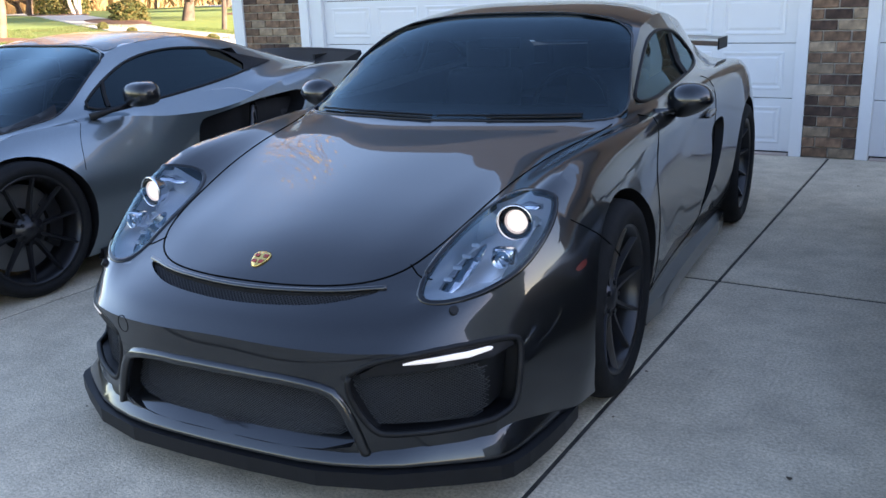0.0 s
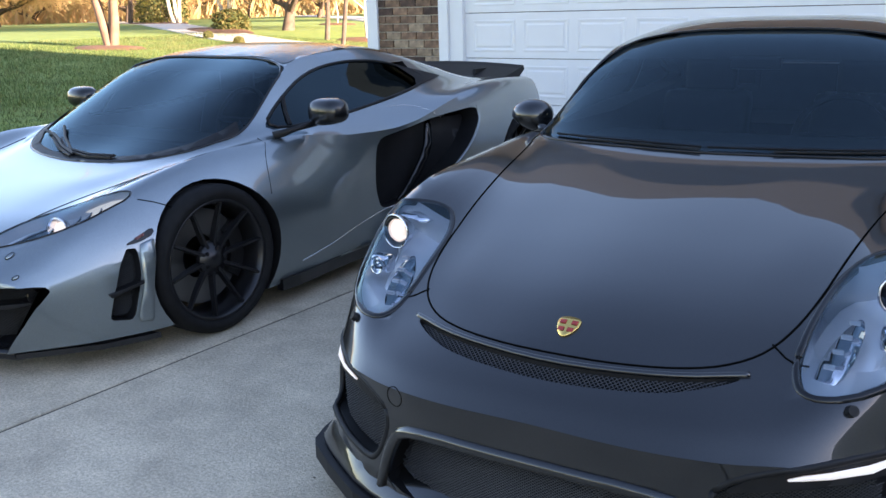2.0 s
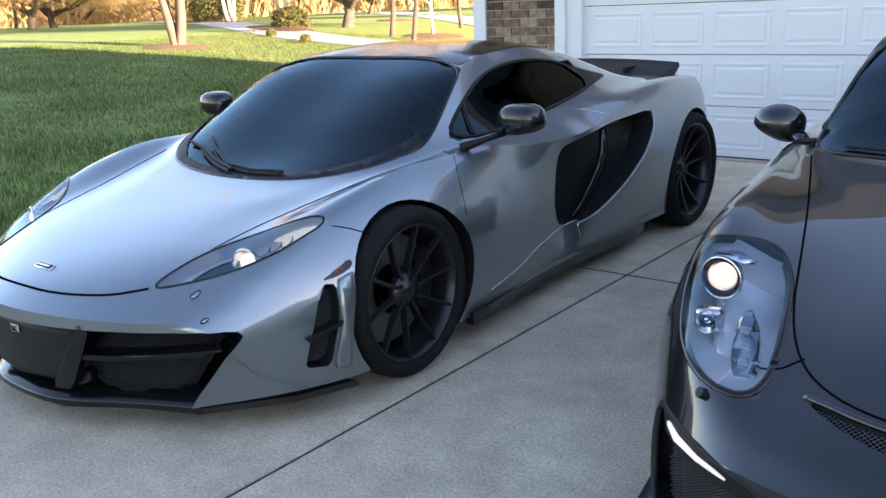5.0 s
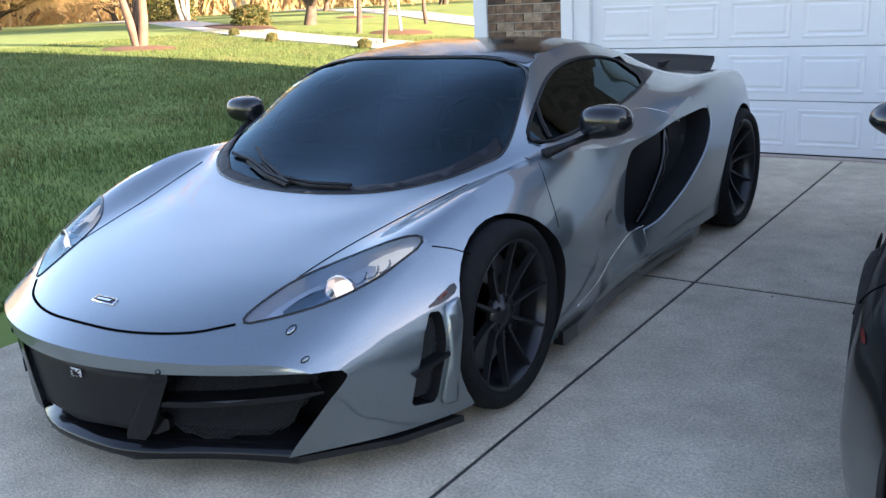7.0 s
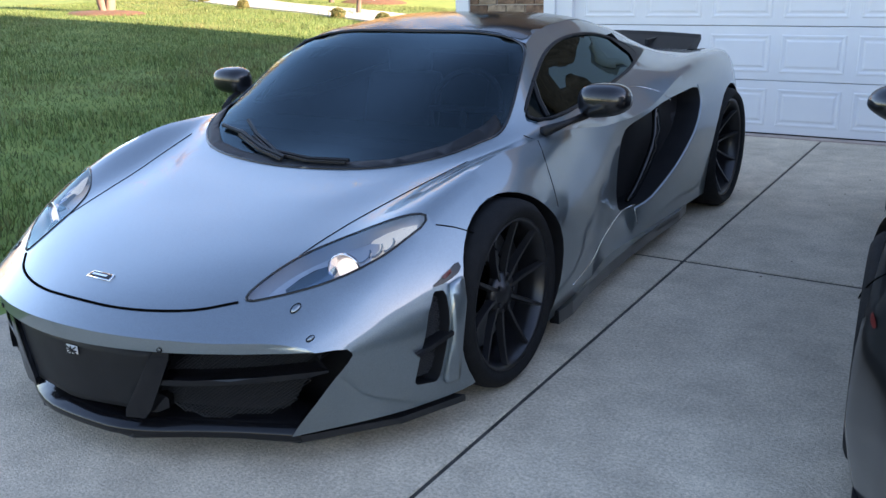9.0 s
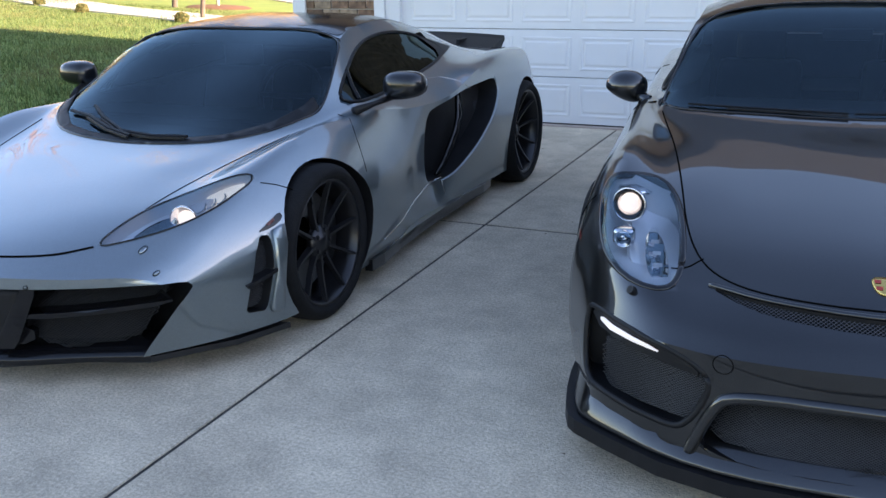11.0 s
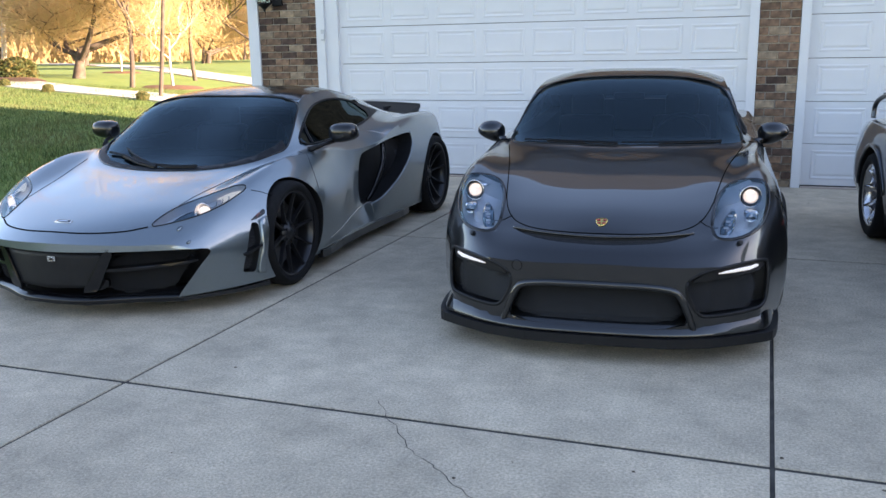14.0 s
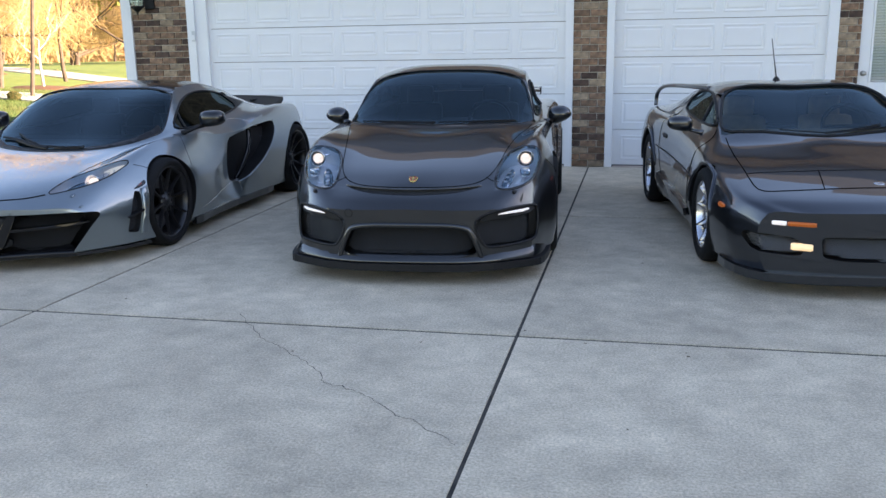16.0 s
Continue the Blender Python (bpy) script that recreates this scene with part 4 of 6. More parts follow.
        part("projector_bezel", lathe_bm([(.036, .018), (.040, .008), (.046, .010), (.046, .03)], 32, "Y"), M_GLOSSBLACK, lens, smooth=True).location = h + Vector((0, .022, 0))
        ball("projector", h + Vector((0, .050, 0)), .032, M_GLOW, lens, .6)
        h, _ = sh.drop("front", s * .695, .640)
        part("reflector", box_bm(h.x - .034, h.y + .055, h.z - .030, h.x + .034, h.y + .10, h.z + .026, .014), M_REFLECT, lens, smooth=True)
        cup("reflector_bowl", h + Vector((0, .045, -.002)), .026, .03, M_CHROME, lens, 24, s * .2)
        ball("bulb", h + Vector((0, .06, 0)), .010, M_CHROME, lens)
        sh.patch("inner_reflector", mirrored([(.545, .585), (.60, .60), (.625, .66), (.61, .70), (.575, .67), (.55, .63)], s), "front", M_REFLECT, lens, -.040, .006, .02, 2)
        sh.patch("upper_reflector", mirrored([(.625, .755), (.68, .778), (.755, .775), (.765, .755), (.70, .768), (.64, .748)], s), "front", M_REFLECT, lens, -.025, .004, .02, 1)
        for q in range(4):
            h, n = sh.drop("front", s * (.578 + .010 * q), .598 + .022 * q)
            part("light_rib", box_bm(h.x - .012, h.y + .024, h.z - .005, h.x + .012, h.y + .036, h.z + .005, .003), M_LAMPGREY, lens)
        h, n = sh.drop("front", s * .637, .545)
        part("washer_jet", tube_bm([h - n * .01, h + n * .012], [.014, .012], 12), M_BLACK, root)
        # side intake and sill
        vw = "sideR" if s > 0 else "sideL"
        intake = [(2.62, .70), (2.86, .72), (2.90, .66), (2.84, .52), (2.70, .36), (2.45, .29), (2.58, .42), (2.64, .56)]
        carve(body, [prism(intake, vw, s * .70 if s > 0 else -1.1, 1.1 if s > 0 else -.70, 2)], M_BLACK)
        sh.line("door_gap", [(1.50, .22), (1.48, .5), (1.52, .72), (1.70, .87)], vw, M_GAP, root, .003, 2)
        sh.line("door_gap", [(1.50, .22), (2.2, .22), (2.5, .26), (2.66, .55), (2.70, .80), (2.72, .92)], vw, M_GAP, root, .003, 2)
        hd = sh.patch("door_handle", [(2.45, .745), (2.62, .755), (2.62, .785), (2.45, .775)], vw, M_AGATE, root, .022, .02, .03, 2)
        skirt = [(s * .80, 1.43), (s * .885, 1.45), (s * .875, 2.2), (s * .895, 3.1), (s * .82, 3.1)]
        part("side_skirt", sheet(skirt, .09, .16, 1), M_AGATE, root)
        sh.line("fender_gap", [(.66, .705), (.80, .62), (.88, .54)], vw, M_GAP, root, .0025, 1)
        sh.patch("side_marker", [(.60, .572), (.66, .592), (.665, .576), (.62, .560)], vw, M_REDLENS, root, .003, 0, .03, 1, "dark red side marker")
        door_mirror(root, s, (s * .905, 1.93, .905), (.094, .085, .068), M_AGATE, (s * .79, 1.80, .86), 0.95)
        # wing struts
        part("wing_strut", box_bm(s * .33 - .012, 3.72, .88, s * .33 + .012, 3.90, 1.015, .004), M_BLACK, root)
    # seams of the front lid
    sh.line("lid_gap", [(-.70, 1.50), (-.66, 1.3), (-.60, 1.0), (-.55, .70), (-.52, .5), (-.48, .36), (-.42, .272), (-.32, .205), (-.16, .165), (0, .156), (.16, .165), (.32, .205), (.42, .272), (.48, .36), (.52, .5), (.55, .70), (.60, 1.0), (.66, 1.3), (.70, 1.50)], "top", M_GAP, root, .003, 2)
    for s in (-1, 1):
        sh.line("bumper_gap", [(s * .455, .335), (s * .50, .30), (s * .54, .30)], "top", M_GAP, root, .0025, 1)
    wiper(root, sh, [(-.60, 1.52), (-.45, 1.47), (-.2, 1.435), (-.02, 1.425)])
    wiper(root, sh, [(.0, 1.425), (.22, 1.435), (.40, 1.46), (.58, 1.52)])
    # crest on the lid
    crest = [(-.029, .262), (0, .268), (.029, .262), (.028, .236), (.015, .212), (0, .202), (-.015, .212), (-.028, .236)]
    bd = sh.patch("badge", crest, "top", M_GOLD, root, .004, .004, .02, 1, "gold shield badge with dark red bars")
    for a, b in ((-.015, .248), (.015, .248), (-.012, .225), (.012, .225)):
        sh.patch("badge_field", [(a - .008, b - .006), (a + .008, b - .006), (a + .008, b + .006), (a - .008, b + .006)], "top", M_BADGERED, bd, .0055, 0, .01, 0)
    ring = [(-.376 + .026 * math.cos(q * .5236), .44 + .026 * math.sin(q * .5236)) for q in range(12)]
    sh.line("tow_cover_gap", ring, "front", M_GAP, root, .0016, 1, True)
    # splitter
    lip = [(-.862, .67), (-.855, .45), (-.820, .235), (-.772, .175), (-.44, -.025), (0, -.045), (.44, -.025), (.772, .175), (.820, .235), (.855, .45), (.862, .67), (.60, .60), (-.60, .60)]
    part("front_splitter", sheet(lip, .090, .135, 1), M_BLACK, root, "matt black front splitter")
    ledge = [(-.845, .66), (-.83, .45), (-.795, .25), (-.745, .185), (-.43, -.008), (0, -.028), (.43, -.008), (.745, .185), (.795, .25), (.83, .45), (.845, .66), (.5, .6), (-.5, .6)]
    lo_ring = smooth_closed(ledge, 2)
    hi_ring = [np.array((p[0] * .965, p[1] + .035 + .075 * min(1, max(0, (.58 - abs(p[0])) / .12)))) for p in lo_ring]
    n = len(lo_ring)
    lv = [(p[0], p[1], .142) for p in lo_ring] + [(p[0], p[1], .156) for p in lo_ring] + [(p[0], p[1], .208) for p in hi_ring]
    lf = [(r * n + q, r * n + (q + 1) % n, (r + 1) * n + (q + 1) % n, (r + 1) * n + q) for r in range(2) for q in range(n)]
    mesh_ob("splitter_ledge", lv, lf, M_AGATE, root, True)
    # rear wing
    wing = bmesh.new()
    prev = None
    for q in range(13):
        x = -.70 + 1.40 * q / 12
        sec = [wing.verts.new((x, 3.80 + yy, 1.028 + zz - .02 * (x / .7) ** 2)) for yy, zz in ((-.13, -.01), (-.05, .012), (.06, .016), (.16, .03), (.17, .022), (.05, -.006), (-.06, -.012))]
        if prev:
            for e in range(7):
                wing.faces.new((prev[e], prev[(e + 1) % 7], sec[(e + 1) % 7], sec[e]))
        else:
            wing.faces.new(sec)
        prev = sec
    wing.faces.new(prev)
    wg = part("rear_wing", wing, M_AGATE, root)
    for s in (-1, 1):
        part("end_plate", box_bm(s * .708 - .005, 3.68, .975, s * .708 + .005, 3.97, 1.042, .004), M_BLACK, wg)
    # cabin
    part("dashboard", box_bm(-.60, 1.66, .62, .60, 2.02, .86, .05), M_SEATDARK, root)
    steering_wheel(root, .34, 2.08, .84)
    seat(root, .34, 2.55, .34, M_SEATDARK)
    seat(root, -.34, 2.55, .34, M_SEATDARK)
    part("interior_mirror", box_bm(-.10, 2.08, 1.10, .10, 2.10, 1.15, .01), M_BLACK, root)
    for s in (-1, 1):
        spin_wheel(root, (s * .775, 1.03, .340), s, .340, .245, .256, 10, M_GREYRIM, M_DARKRIM, M_YELLOW, dish=.045)
        spin_wheel(root, (s * .775, 3.51, .348), s, .348, .295, .256, 10, M_GREYRIM, M_DARKRIM, M_YELLOW, dish=.06)


def make_super():
    root = car_root("silver_supercar", pose(-3.81, 0.66, 0, 0, 0, 1.0), "silver mid-engined supercar with black wheels on concrete")
    sh, body, cut = car_shell(root, SUPER_LINES, [0, .6, .3, .1, curve1({0: .2, 1.3: .35, 1.7: .85, 2.9: .7, 3.4: .1, 4.45: .1}), .1, curve1({0: .1, 1.0: .2, 1.3: .7, 2.6: .5, 4.45: .2}), 0], SUPER_SWEEP, 4.45, M_SILVER, [(1.09, .350, .335, .58), (3.78, .372, .35, .55)])
    carve(body, cut, M_BLACK)
    mouth = [(-.81, .392), (-.4, .398), (0, .398), (.4, .398), (.81, .392), (.835, .36), (.76, .24), (.685, .125), (.66, .06), (-.66, .06), (-.685, .125), (-.76, .24), (-.835, .36)]
    carve(body, [prism(mouth, "front", -.4, .46, 2, .2)], M_BLACK)
    lamp = [(.512, .258), (.60, .332), (.70, .425), (.768, .525), (.815, .64), (.850, .808), (.745, .74), (.64, .645), (.565, .51), (.528, .38)]
    sgrille = [(.665, .478), (.70, .474), (.695, .36), (.655, .185), (.565, .20), (.585, .30), (.625, .42)]
    intake = [(2.31, .69), (2.55, .722), (2.80, .758), (3.20, .785), (3.20, .70), (3.06, .56), (2.88, .43), (2.64, .325), (2.50, .288), (2.35, .30), (2.31, .42)]
    half = [(.27, 1.06), (.47, 1.125), (.63, 1.26), (.715, 1.41), (.728, 1.49), (.70, 1.62), (.655, 1.78), (.595, 1.955), (.40, 1.985)]
    screen = [(0, 1.035)] + half + [(0, 2.005)] + [(-a, b) for a, b in reversed(half)]
    sidew = [(1.60, .815), (1.80, .95), (2.07, 1.06), (2.40, 1.10), (2.75, 1.08), (3.0, 1.01), (3.10, .955), (2.9, .91), (2.5, .865), (2.1, .83)]
    quarter = [(2.87, 1.045), (3.05, 1.005), (3.30, .948), (3.08, .932), (2.92, .912), (2.98, .96)]
    for s in (-1, 1):
        vw = "sideR" if s > 0 else "sideL"
        lo, hi = (.72, 1.2) if s > 0 else (-1.2, -.72)
        carve(body, [prism(intake, vw, lo, hi, 2, .15), prism(sgrille, vw, (.86 if s > 0 else -1.2), (1.2 if s > 0 else -.86), 2, .12)], M_BLACK)
        carve(body, [prism(mirrored(lamp, s), "top", .47, 1.0, 2, .2)], M_LAMPGREY)
    carve(body, [prism(screen, "top", .62, 1.5, 2, .07), prism(sidew, "sideR", -1.1, 1.1, 2, .15), box_bm(-.6, 1.5, .5, .6, 3.0, 1.06)], M_SEATDARK)
    sh.patch("windscreen", screen, "top", M_TINT, root, -.002, 0, .06, 2, "large tinted windscreen", .07)
    sh.line("windscreen_seal", screen, "top", M_GLOSSBLACK, root, .007, 2, True)
    roof = [(-.575, 1.975), (-.40, 2.005), (0, 2.022), (.40, 2.005), (.575, 1.975), (.53, 2.3), (.505, 2.6), (.47, 3.05), (0, 3.1), (-.47, 3.05), (-.505, 2.6), (-.53, 2.3)]
    sh.patch("roof_panel", roof, "top", M_GLOSSBLACK, root, .003, 0, .08, 2, "gloss black roof panel", .1)
    # front lower black work
    sh.patch("grille_back", [(-.80, .39), (.80, .39), (.66, .13), (-.66, .13)], "front", M_BLACK, root, -.14, 0, .06, 0)
    plate = [(-.35, .388), (0, .394), (.35, .388), (.25, .19), (0, .18), (-.25, .19)]
    sh.patch("centre_panel", plate, "front", M_BLACK, root, -.03, .01, .05, 1, "satin black centre panel", .1)
    fl = sh.patch("flag_badge", [(.005, .335), (.055, .335), (.055, .365), (.005, .365)], "front", M_WHITE, root, -.024, .002, .02, 0, "small white flag-shaped badge")
    for pts in ([(.006, .336), (.054, .364)], [(.006, .364), (.054, .336)], [(.03, .336), (.03, .364)], [(.006, .35), (.054, .35)]):
        sh.line("flag_bar", pts, "front", M_BLACK, fl, .0022, 0, False, -.020)
    for s in (-1, 1):
        side_mouth = mirrored([(.38, .388), (.79, .388), (.805, .36), (.73, .235), (.66, .14), (.28, .14)], s)
        lattice("grille_mesh", sh, side_mouth, "front", M_MESHDARK, root, -.10, .013, .0016, .75)
        strut = mirrored([(.345, .395), (.40, .395), (.30, .17), (.21, .165)], s)
        sh.patch("strut", strut, "front", M_GLOSSBLACK, root, -.014, .03, .03, 1, "", .12)
        fin = mirrored([(.33, .298), (.55, .306), (.80, .325), (.795, .309), (.55, .288), (.33, .278)], s)
        sh.patch("grille_fin", fin, "front", M_GLOSSBLACK, root, -.02, .08, .04, 1)
        lowfin = mirrored([(.18, .165), (.35, .175), (.35, .24), (.27, .22)], s)
        sh.patch("lower_duct", lowfin, "front", M_GLOSSBLACK, root, -.05, .03, .04, 1)
        # head lamp drawn from above
        ml = mirrored(lamp, s)
        sh.patch("headlamp_bowl", ml, "top", M_LAMPGREY, root, -.05, 0, .03, 2)
        lens = sh.patch("headlamp", ml, "top", M_CLEAR, root, .002, 0, .03, 2, "clear swept-back headlamp lens, lit", .2)
        lens.visible_shadow = False
        sh.line("headlamp_rim", ml, "top", M_GLOSSBLACK, lens, .0045, 2, True, .0)
        h, _ = sh.drop("top", s * .705, .52)
        cup("projector_ring", h + Vector((-s * .004, .0, -.032)), .052, .06, M_REFLECT, lens, 28, s * .25)
        ball("projector", h + Vector((-s * .004, .02, -.035)), .036, M_GLOW, lens, .7)
        for q, (a, b) in enumerate(((.73, .58), (.75, .615), (.77, .65))):
            arc = [sh.drop("top", s * (a + .02 * math.cos(t)), b + .03 * math.sin(t))[0] + Vector((0, 0, -.022)) for t in np.linspace(-1.2, 1.2, 6)]
            part("lamp_rib", tube_bm(arc, .004, 5), M_REFLECT, lens)
        sh.patch("lamp_reflector", mirrored([(.575, .35), (.66, .43), (.70, .49), (.65, .53), (.60, .47)], s), "top", M_REFLECT, lens, -.035, 0, .02, 1)
        sh.patch("lamp_blade", mirrored([(.76, .55), (.795, .62), (.835, .775), (.75, .71), (.70, .63), (.765, .64)], s), "top", M_DRL, lens, -.025, 0, .02, 1)
        # parking sensors
        for view, a, b, r in (("front", .375, .405, .007), ("front", .742, .426, .007), ("front", .668, .494, .010)):
            rg = [(s * a + r * math.cos(q * .5236), b + r * math.sin(q * .5236)) for q in range(12)]
            sn = sh.patch("sensor", rg, view, M_SILVER, root, .003, .004, .02, 0)
            sh.line("sensor_gap", rg, view, M_GAP, sn, .0016, 1, True, .002)
        vw = "sideR" if s > 0 else "sideL"
        sh.patch("vent_back", sgrille, vw, M_BLACK, root, -.05, 0, .04, 2)
        lattice("vent_mesh", sh, sgrille, vw, M_MESHDARK, root, -.035, .013, .0016)
        sh.patch("vent_fin", [(.565, .312), (.70, .345), (.70, .333), (.575, .297)], vw, M_BLACK, root, .014, .05, .03, 0)
        sh.patch("vent_blade", [(.712, .486), (.772, .502), (.755, .42), (.738, .33), (.725, .165), (.665, .178), (.70, .33)], vw, M_SILVER, root, .016, .02, .03, 1, "silver blade beside the vent", .12)
        sh.patch("side_marker", [(.655, .488), (.72, .515), (.785, .545), (.785, .518), (.72, .494)], vw, M_GLOSSBLACK, root, .003, 0, .03, 1, "dark side marker with red lens")
        sh.patch("marker_lens", [(.705, .511), (.745, .527), (.745, .517), (.712, .503)], vw, M_REDLENS, root, .005, 0, .02, 0)
        sh.patch("intake_back", intake, vw, M_BLACK, root, -.12, 0, .06, 2)
        vane = [(2.78, .752), (2.83, .757), (2.78, .56), (2.66, .40), (2.54, .305), (2.49, .30), (2.61, .42), (2.73, .58)]
        sh.patch("intake_vane", vane, vw, M_GLOSSBLACK, root, -.05, .02, .05, 2)
        sh.line("intake_edge", [(3.205, .788), (3.215, .69), (3.07, .55), (2.89, .42), (2.65, .315), (2.50, .28)], vw, M_SILVER, root, .006, 2)
        sh.line("door_gap", [(1.54, .795), (1.46, .725), (1.41, .57)], vw, M_GAP, root, .002, 2)
        # chrome beads draw bright glints along the door gap and the sill crease
        sh.line("door_gap", [(2.50, .285), (2.515, .20)], vw, M_CHROME, root, .0025, 1)
        sh.line("door_gap", [(2.55, .84), (2.75, .835), (2.86, .75)], vw, M_CHROME, root, .0015, 2)
        sh.line("sill_edge", [(1.60, .20), (1.85, .23), (2.2, .27), (2.5, .30)], vw, M_CHROME, root, .0025, 2)
        part("side_skirt", sheet([(s * .93, 1.44), (s * 1.005, 1.45), (s * .95, 1.9), (s * .935, 2.5), (s * .96, 3.2), (s * .86, 3.2)], .09, .145, 1), M_CARBON, root, "black side skirt")
        sh.patch("side_window", sidew, vw, M_DARKTINT, root, -.002, 0, .06, 2, "dark tinted side window", .15)
        sh.line("window_seal", sidew, vw, M_BLACK, root, .009, 2, True)
        sh.patch("quarter_vent", quarter, vw, M_BLACK, root, .006, 0, .03, 1, "black quarter vent behind the side window", .1)
        pb = [sh.drop(vw, a, b)[0] for a, b in ((1.78, .83), (1.80, .89), (1.83, .96))]
        part("pillar", tube_bm(pb, .012, 6), M_BLACK, root)
        door_mirror(root, s, (s * 1.0, 1.83, .90), (.105, .085, .066), M_CARBON, (s * .84, 1.60, .80))
        part("spoiler_support", box_bm(s * .35 - .012, 4.12, .86, s * .35 + .012, 4.30, .93, .003), M_BLACK, root)
        sh.line("lid_gap", [(s * .555, .49), (s * .575, .65), (s * .61, .85), (s * .66, 1.05), (s * .71, 1.25)], "top", M_GAP, root, .0022, 1)
        sh.line("bumper_gap", [(s * .862, .79), (s * .91, .86), (s * .955, .93), (s * .985, .96)], "top", M_GAP, root, .0025, 1)
        cap = [(s * (.72 + .05 * math.cos(q * .5236)), 3.95 + .07 * math.sin(q * .5236)) for q in range(12)]
        sh.line("filler_gap", cap, "top", M_GAP, root, .002, 1, True)
    sh.line("nose_gap", [(-.51, .262), (-.40, .17), (-.2, .095), (0, .08), (.2, .095), (.40, .17), (.51, .262)], "top", M_GAP, root, .005, 2)
    bd = sh.patch("badge", [(-.055, .172), (.055, .172), (.05, .20), (-.05, .20)], "top", M_CHROME, root, .004, .004, .02, 0, "small chrome-edged oblong badge")
    sh.patch("badge_field", [(-.048, .175), (.048, .175), (.044, .197), (-.044, .197)], "top", M_BLACK, bd, .0055, 0, .02, 0)
    sh.patch("badge_bar", [(-.038, .182), (.03, .182), (.03, .19), (-.038, .19)], "top", M_CHROME, bd, .0065, 0, .02, 0)
    # splitter under the nose
    lip = [(-.985, .74), (-.89, .52), (-.69, .275), (-.46, .19), (-.22, .052), (0, .038), (.22, .052), (.46, .19), (.69, .275), (.89, .52), (.985, .74), (.8, .7), (-.8, .7)]
    part("front_splitter", sheet(lip, .088, .110, 0), M_CARBON, root, "black carbon front splitter")
    front = smooth_open([(-.70, .275), (-.47, .180), (-.22, .040), (0, .025), (.22, .040), (.47, .180), (.70, .275)], 2)
    tb = bmesh.new()
    prev = None
    for q in front:
        run = [(0, 0, .095), (-.004, -.006, .112), (0, .0, .124), (-.01, .05, .140), (-.02, .13, .165), (-.03, .16, .150)]
        ring = [tb.verts.new((q[0] + math.copysign(1, q[0]) * min(1, abs(q[0]) * 4) * dx, q[1] + dy, z)) for dx, dy, z in run]
        if prev:
            for e in range(len(run) - 1):
                tb.faces.new((prev[e], prev[e + 1], ring[e + 1], ring[e]))
        prev = ring
    part("nose_tray", tb, M_GLOSSBLACK, root, "gloss black sloping tray under the nose", smooth=True)
    # rear spoiler
    wing = bmesh.new()
    prev = None
    for q in range(13):
        x = -.62 + 1.24 * q / 12
        sec = [wing.verts.new((x, 4.22 + yy - .02 * (x / .6) ** 2, .905 + zz - .02 * (x / .6) ** 2)) for yy, zz in ((-.22, -.035), (-.05, .004), (.12, .042), (.18, .060), (.19, .030), (.10, -.03), (-.10, -.07))]
        if prev:
            for e in range(7):
                wing.faces.new((prev[e], prev[(e + 1) % 7], sec[(e + 1) % 7], sec[e]))
        else:
            wing.faces.new(sec)
        prev = sec
    wing.faces.new(prev)
    part("rear_spoiler", wing, M_BLACK, root, "black rear spoiler")
    rim = [(a, b) for a, b in screen if b < 1.5]
    rim = sorted(rim, key=lambda q: q[0])
    sh.patch("cowl", rim + [(a * .93, b + .055 - .03 * abs(a)) for a, b in reversed(rim)], "top", M_BLACK, root, .003, .003, .04, 1, "black cowl under the windscreen", .1)
    # wiper, cabin
    wiper(root, sh, [(-.40, 1.30), (-.28, 1.22), (-.10, 1.13), (.10, 1.10), (.28, 1.11)], .008)
    wiper(root, sh, [(-.52, 1.27), (-.36, 1.22), (-.18, 1.14), (-.02, 1.09)], .009)
    part("dashboard", box_bm(-.66, 1.35, .60, .66, 1.72, .775, .04), M_SEATDARK, root)
    steering_wheel(root, .34, 1.86, .82)
    seat(root, .36, 2.30, .28, M_SEATDARK)
    seat(root, -.36, 2.30, .28, M_SEATDARK)
    for s in (-1, 1):
        spin_wheel(root, (s * .873, 1.09, .332), s, .332, .235, .268, 10, M_DARKRIM, M_DARKRIM, M_BLACK, dish=.04)
        spin_wheel(root, (s * .85, 3.78, .348), s, .348, .305, .282, 10, M_DARKRIM, M_DARKRIM, M_BLACK, dish=.08)


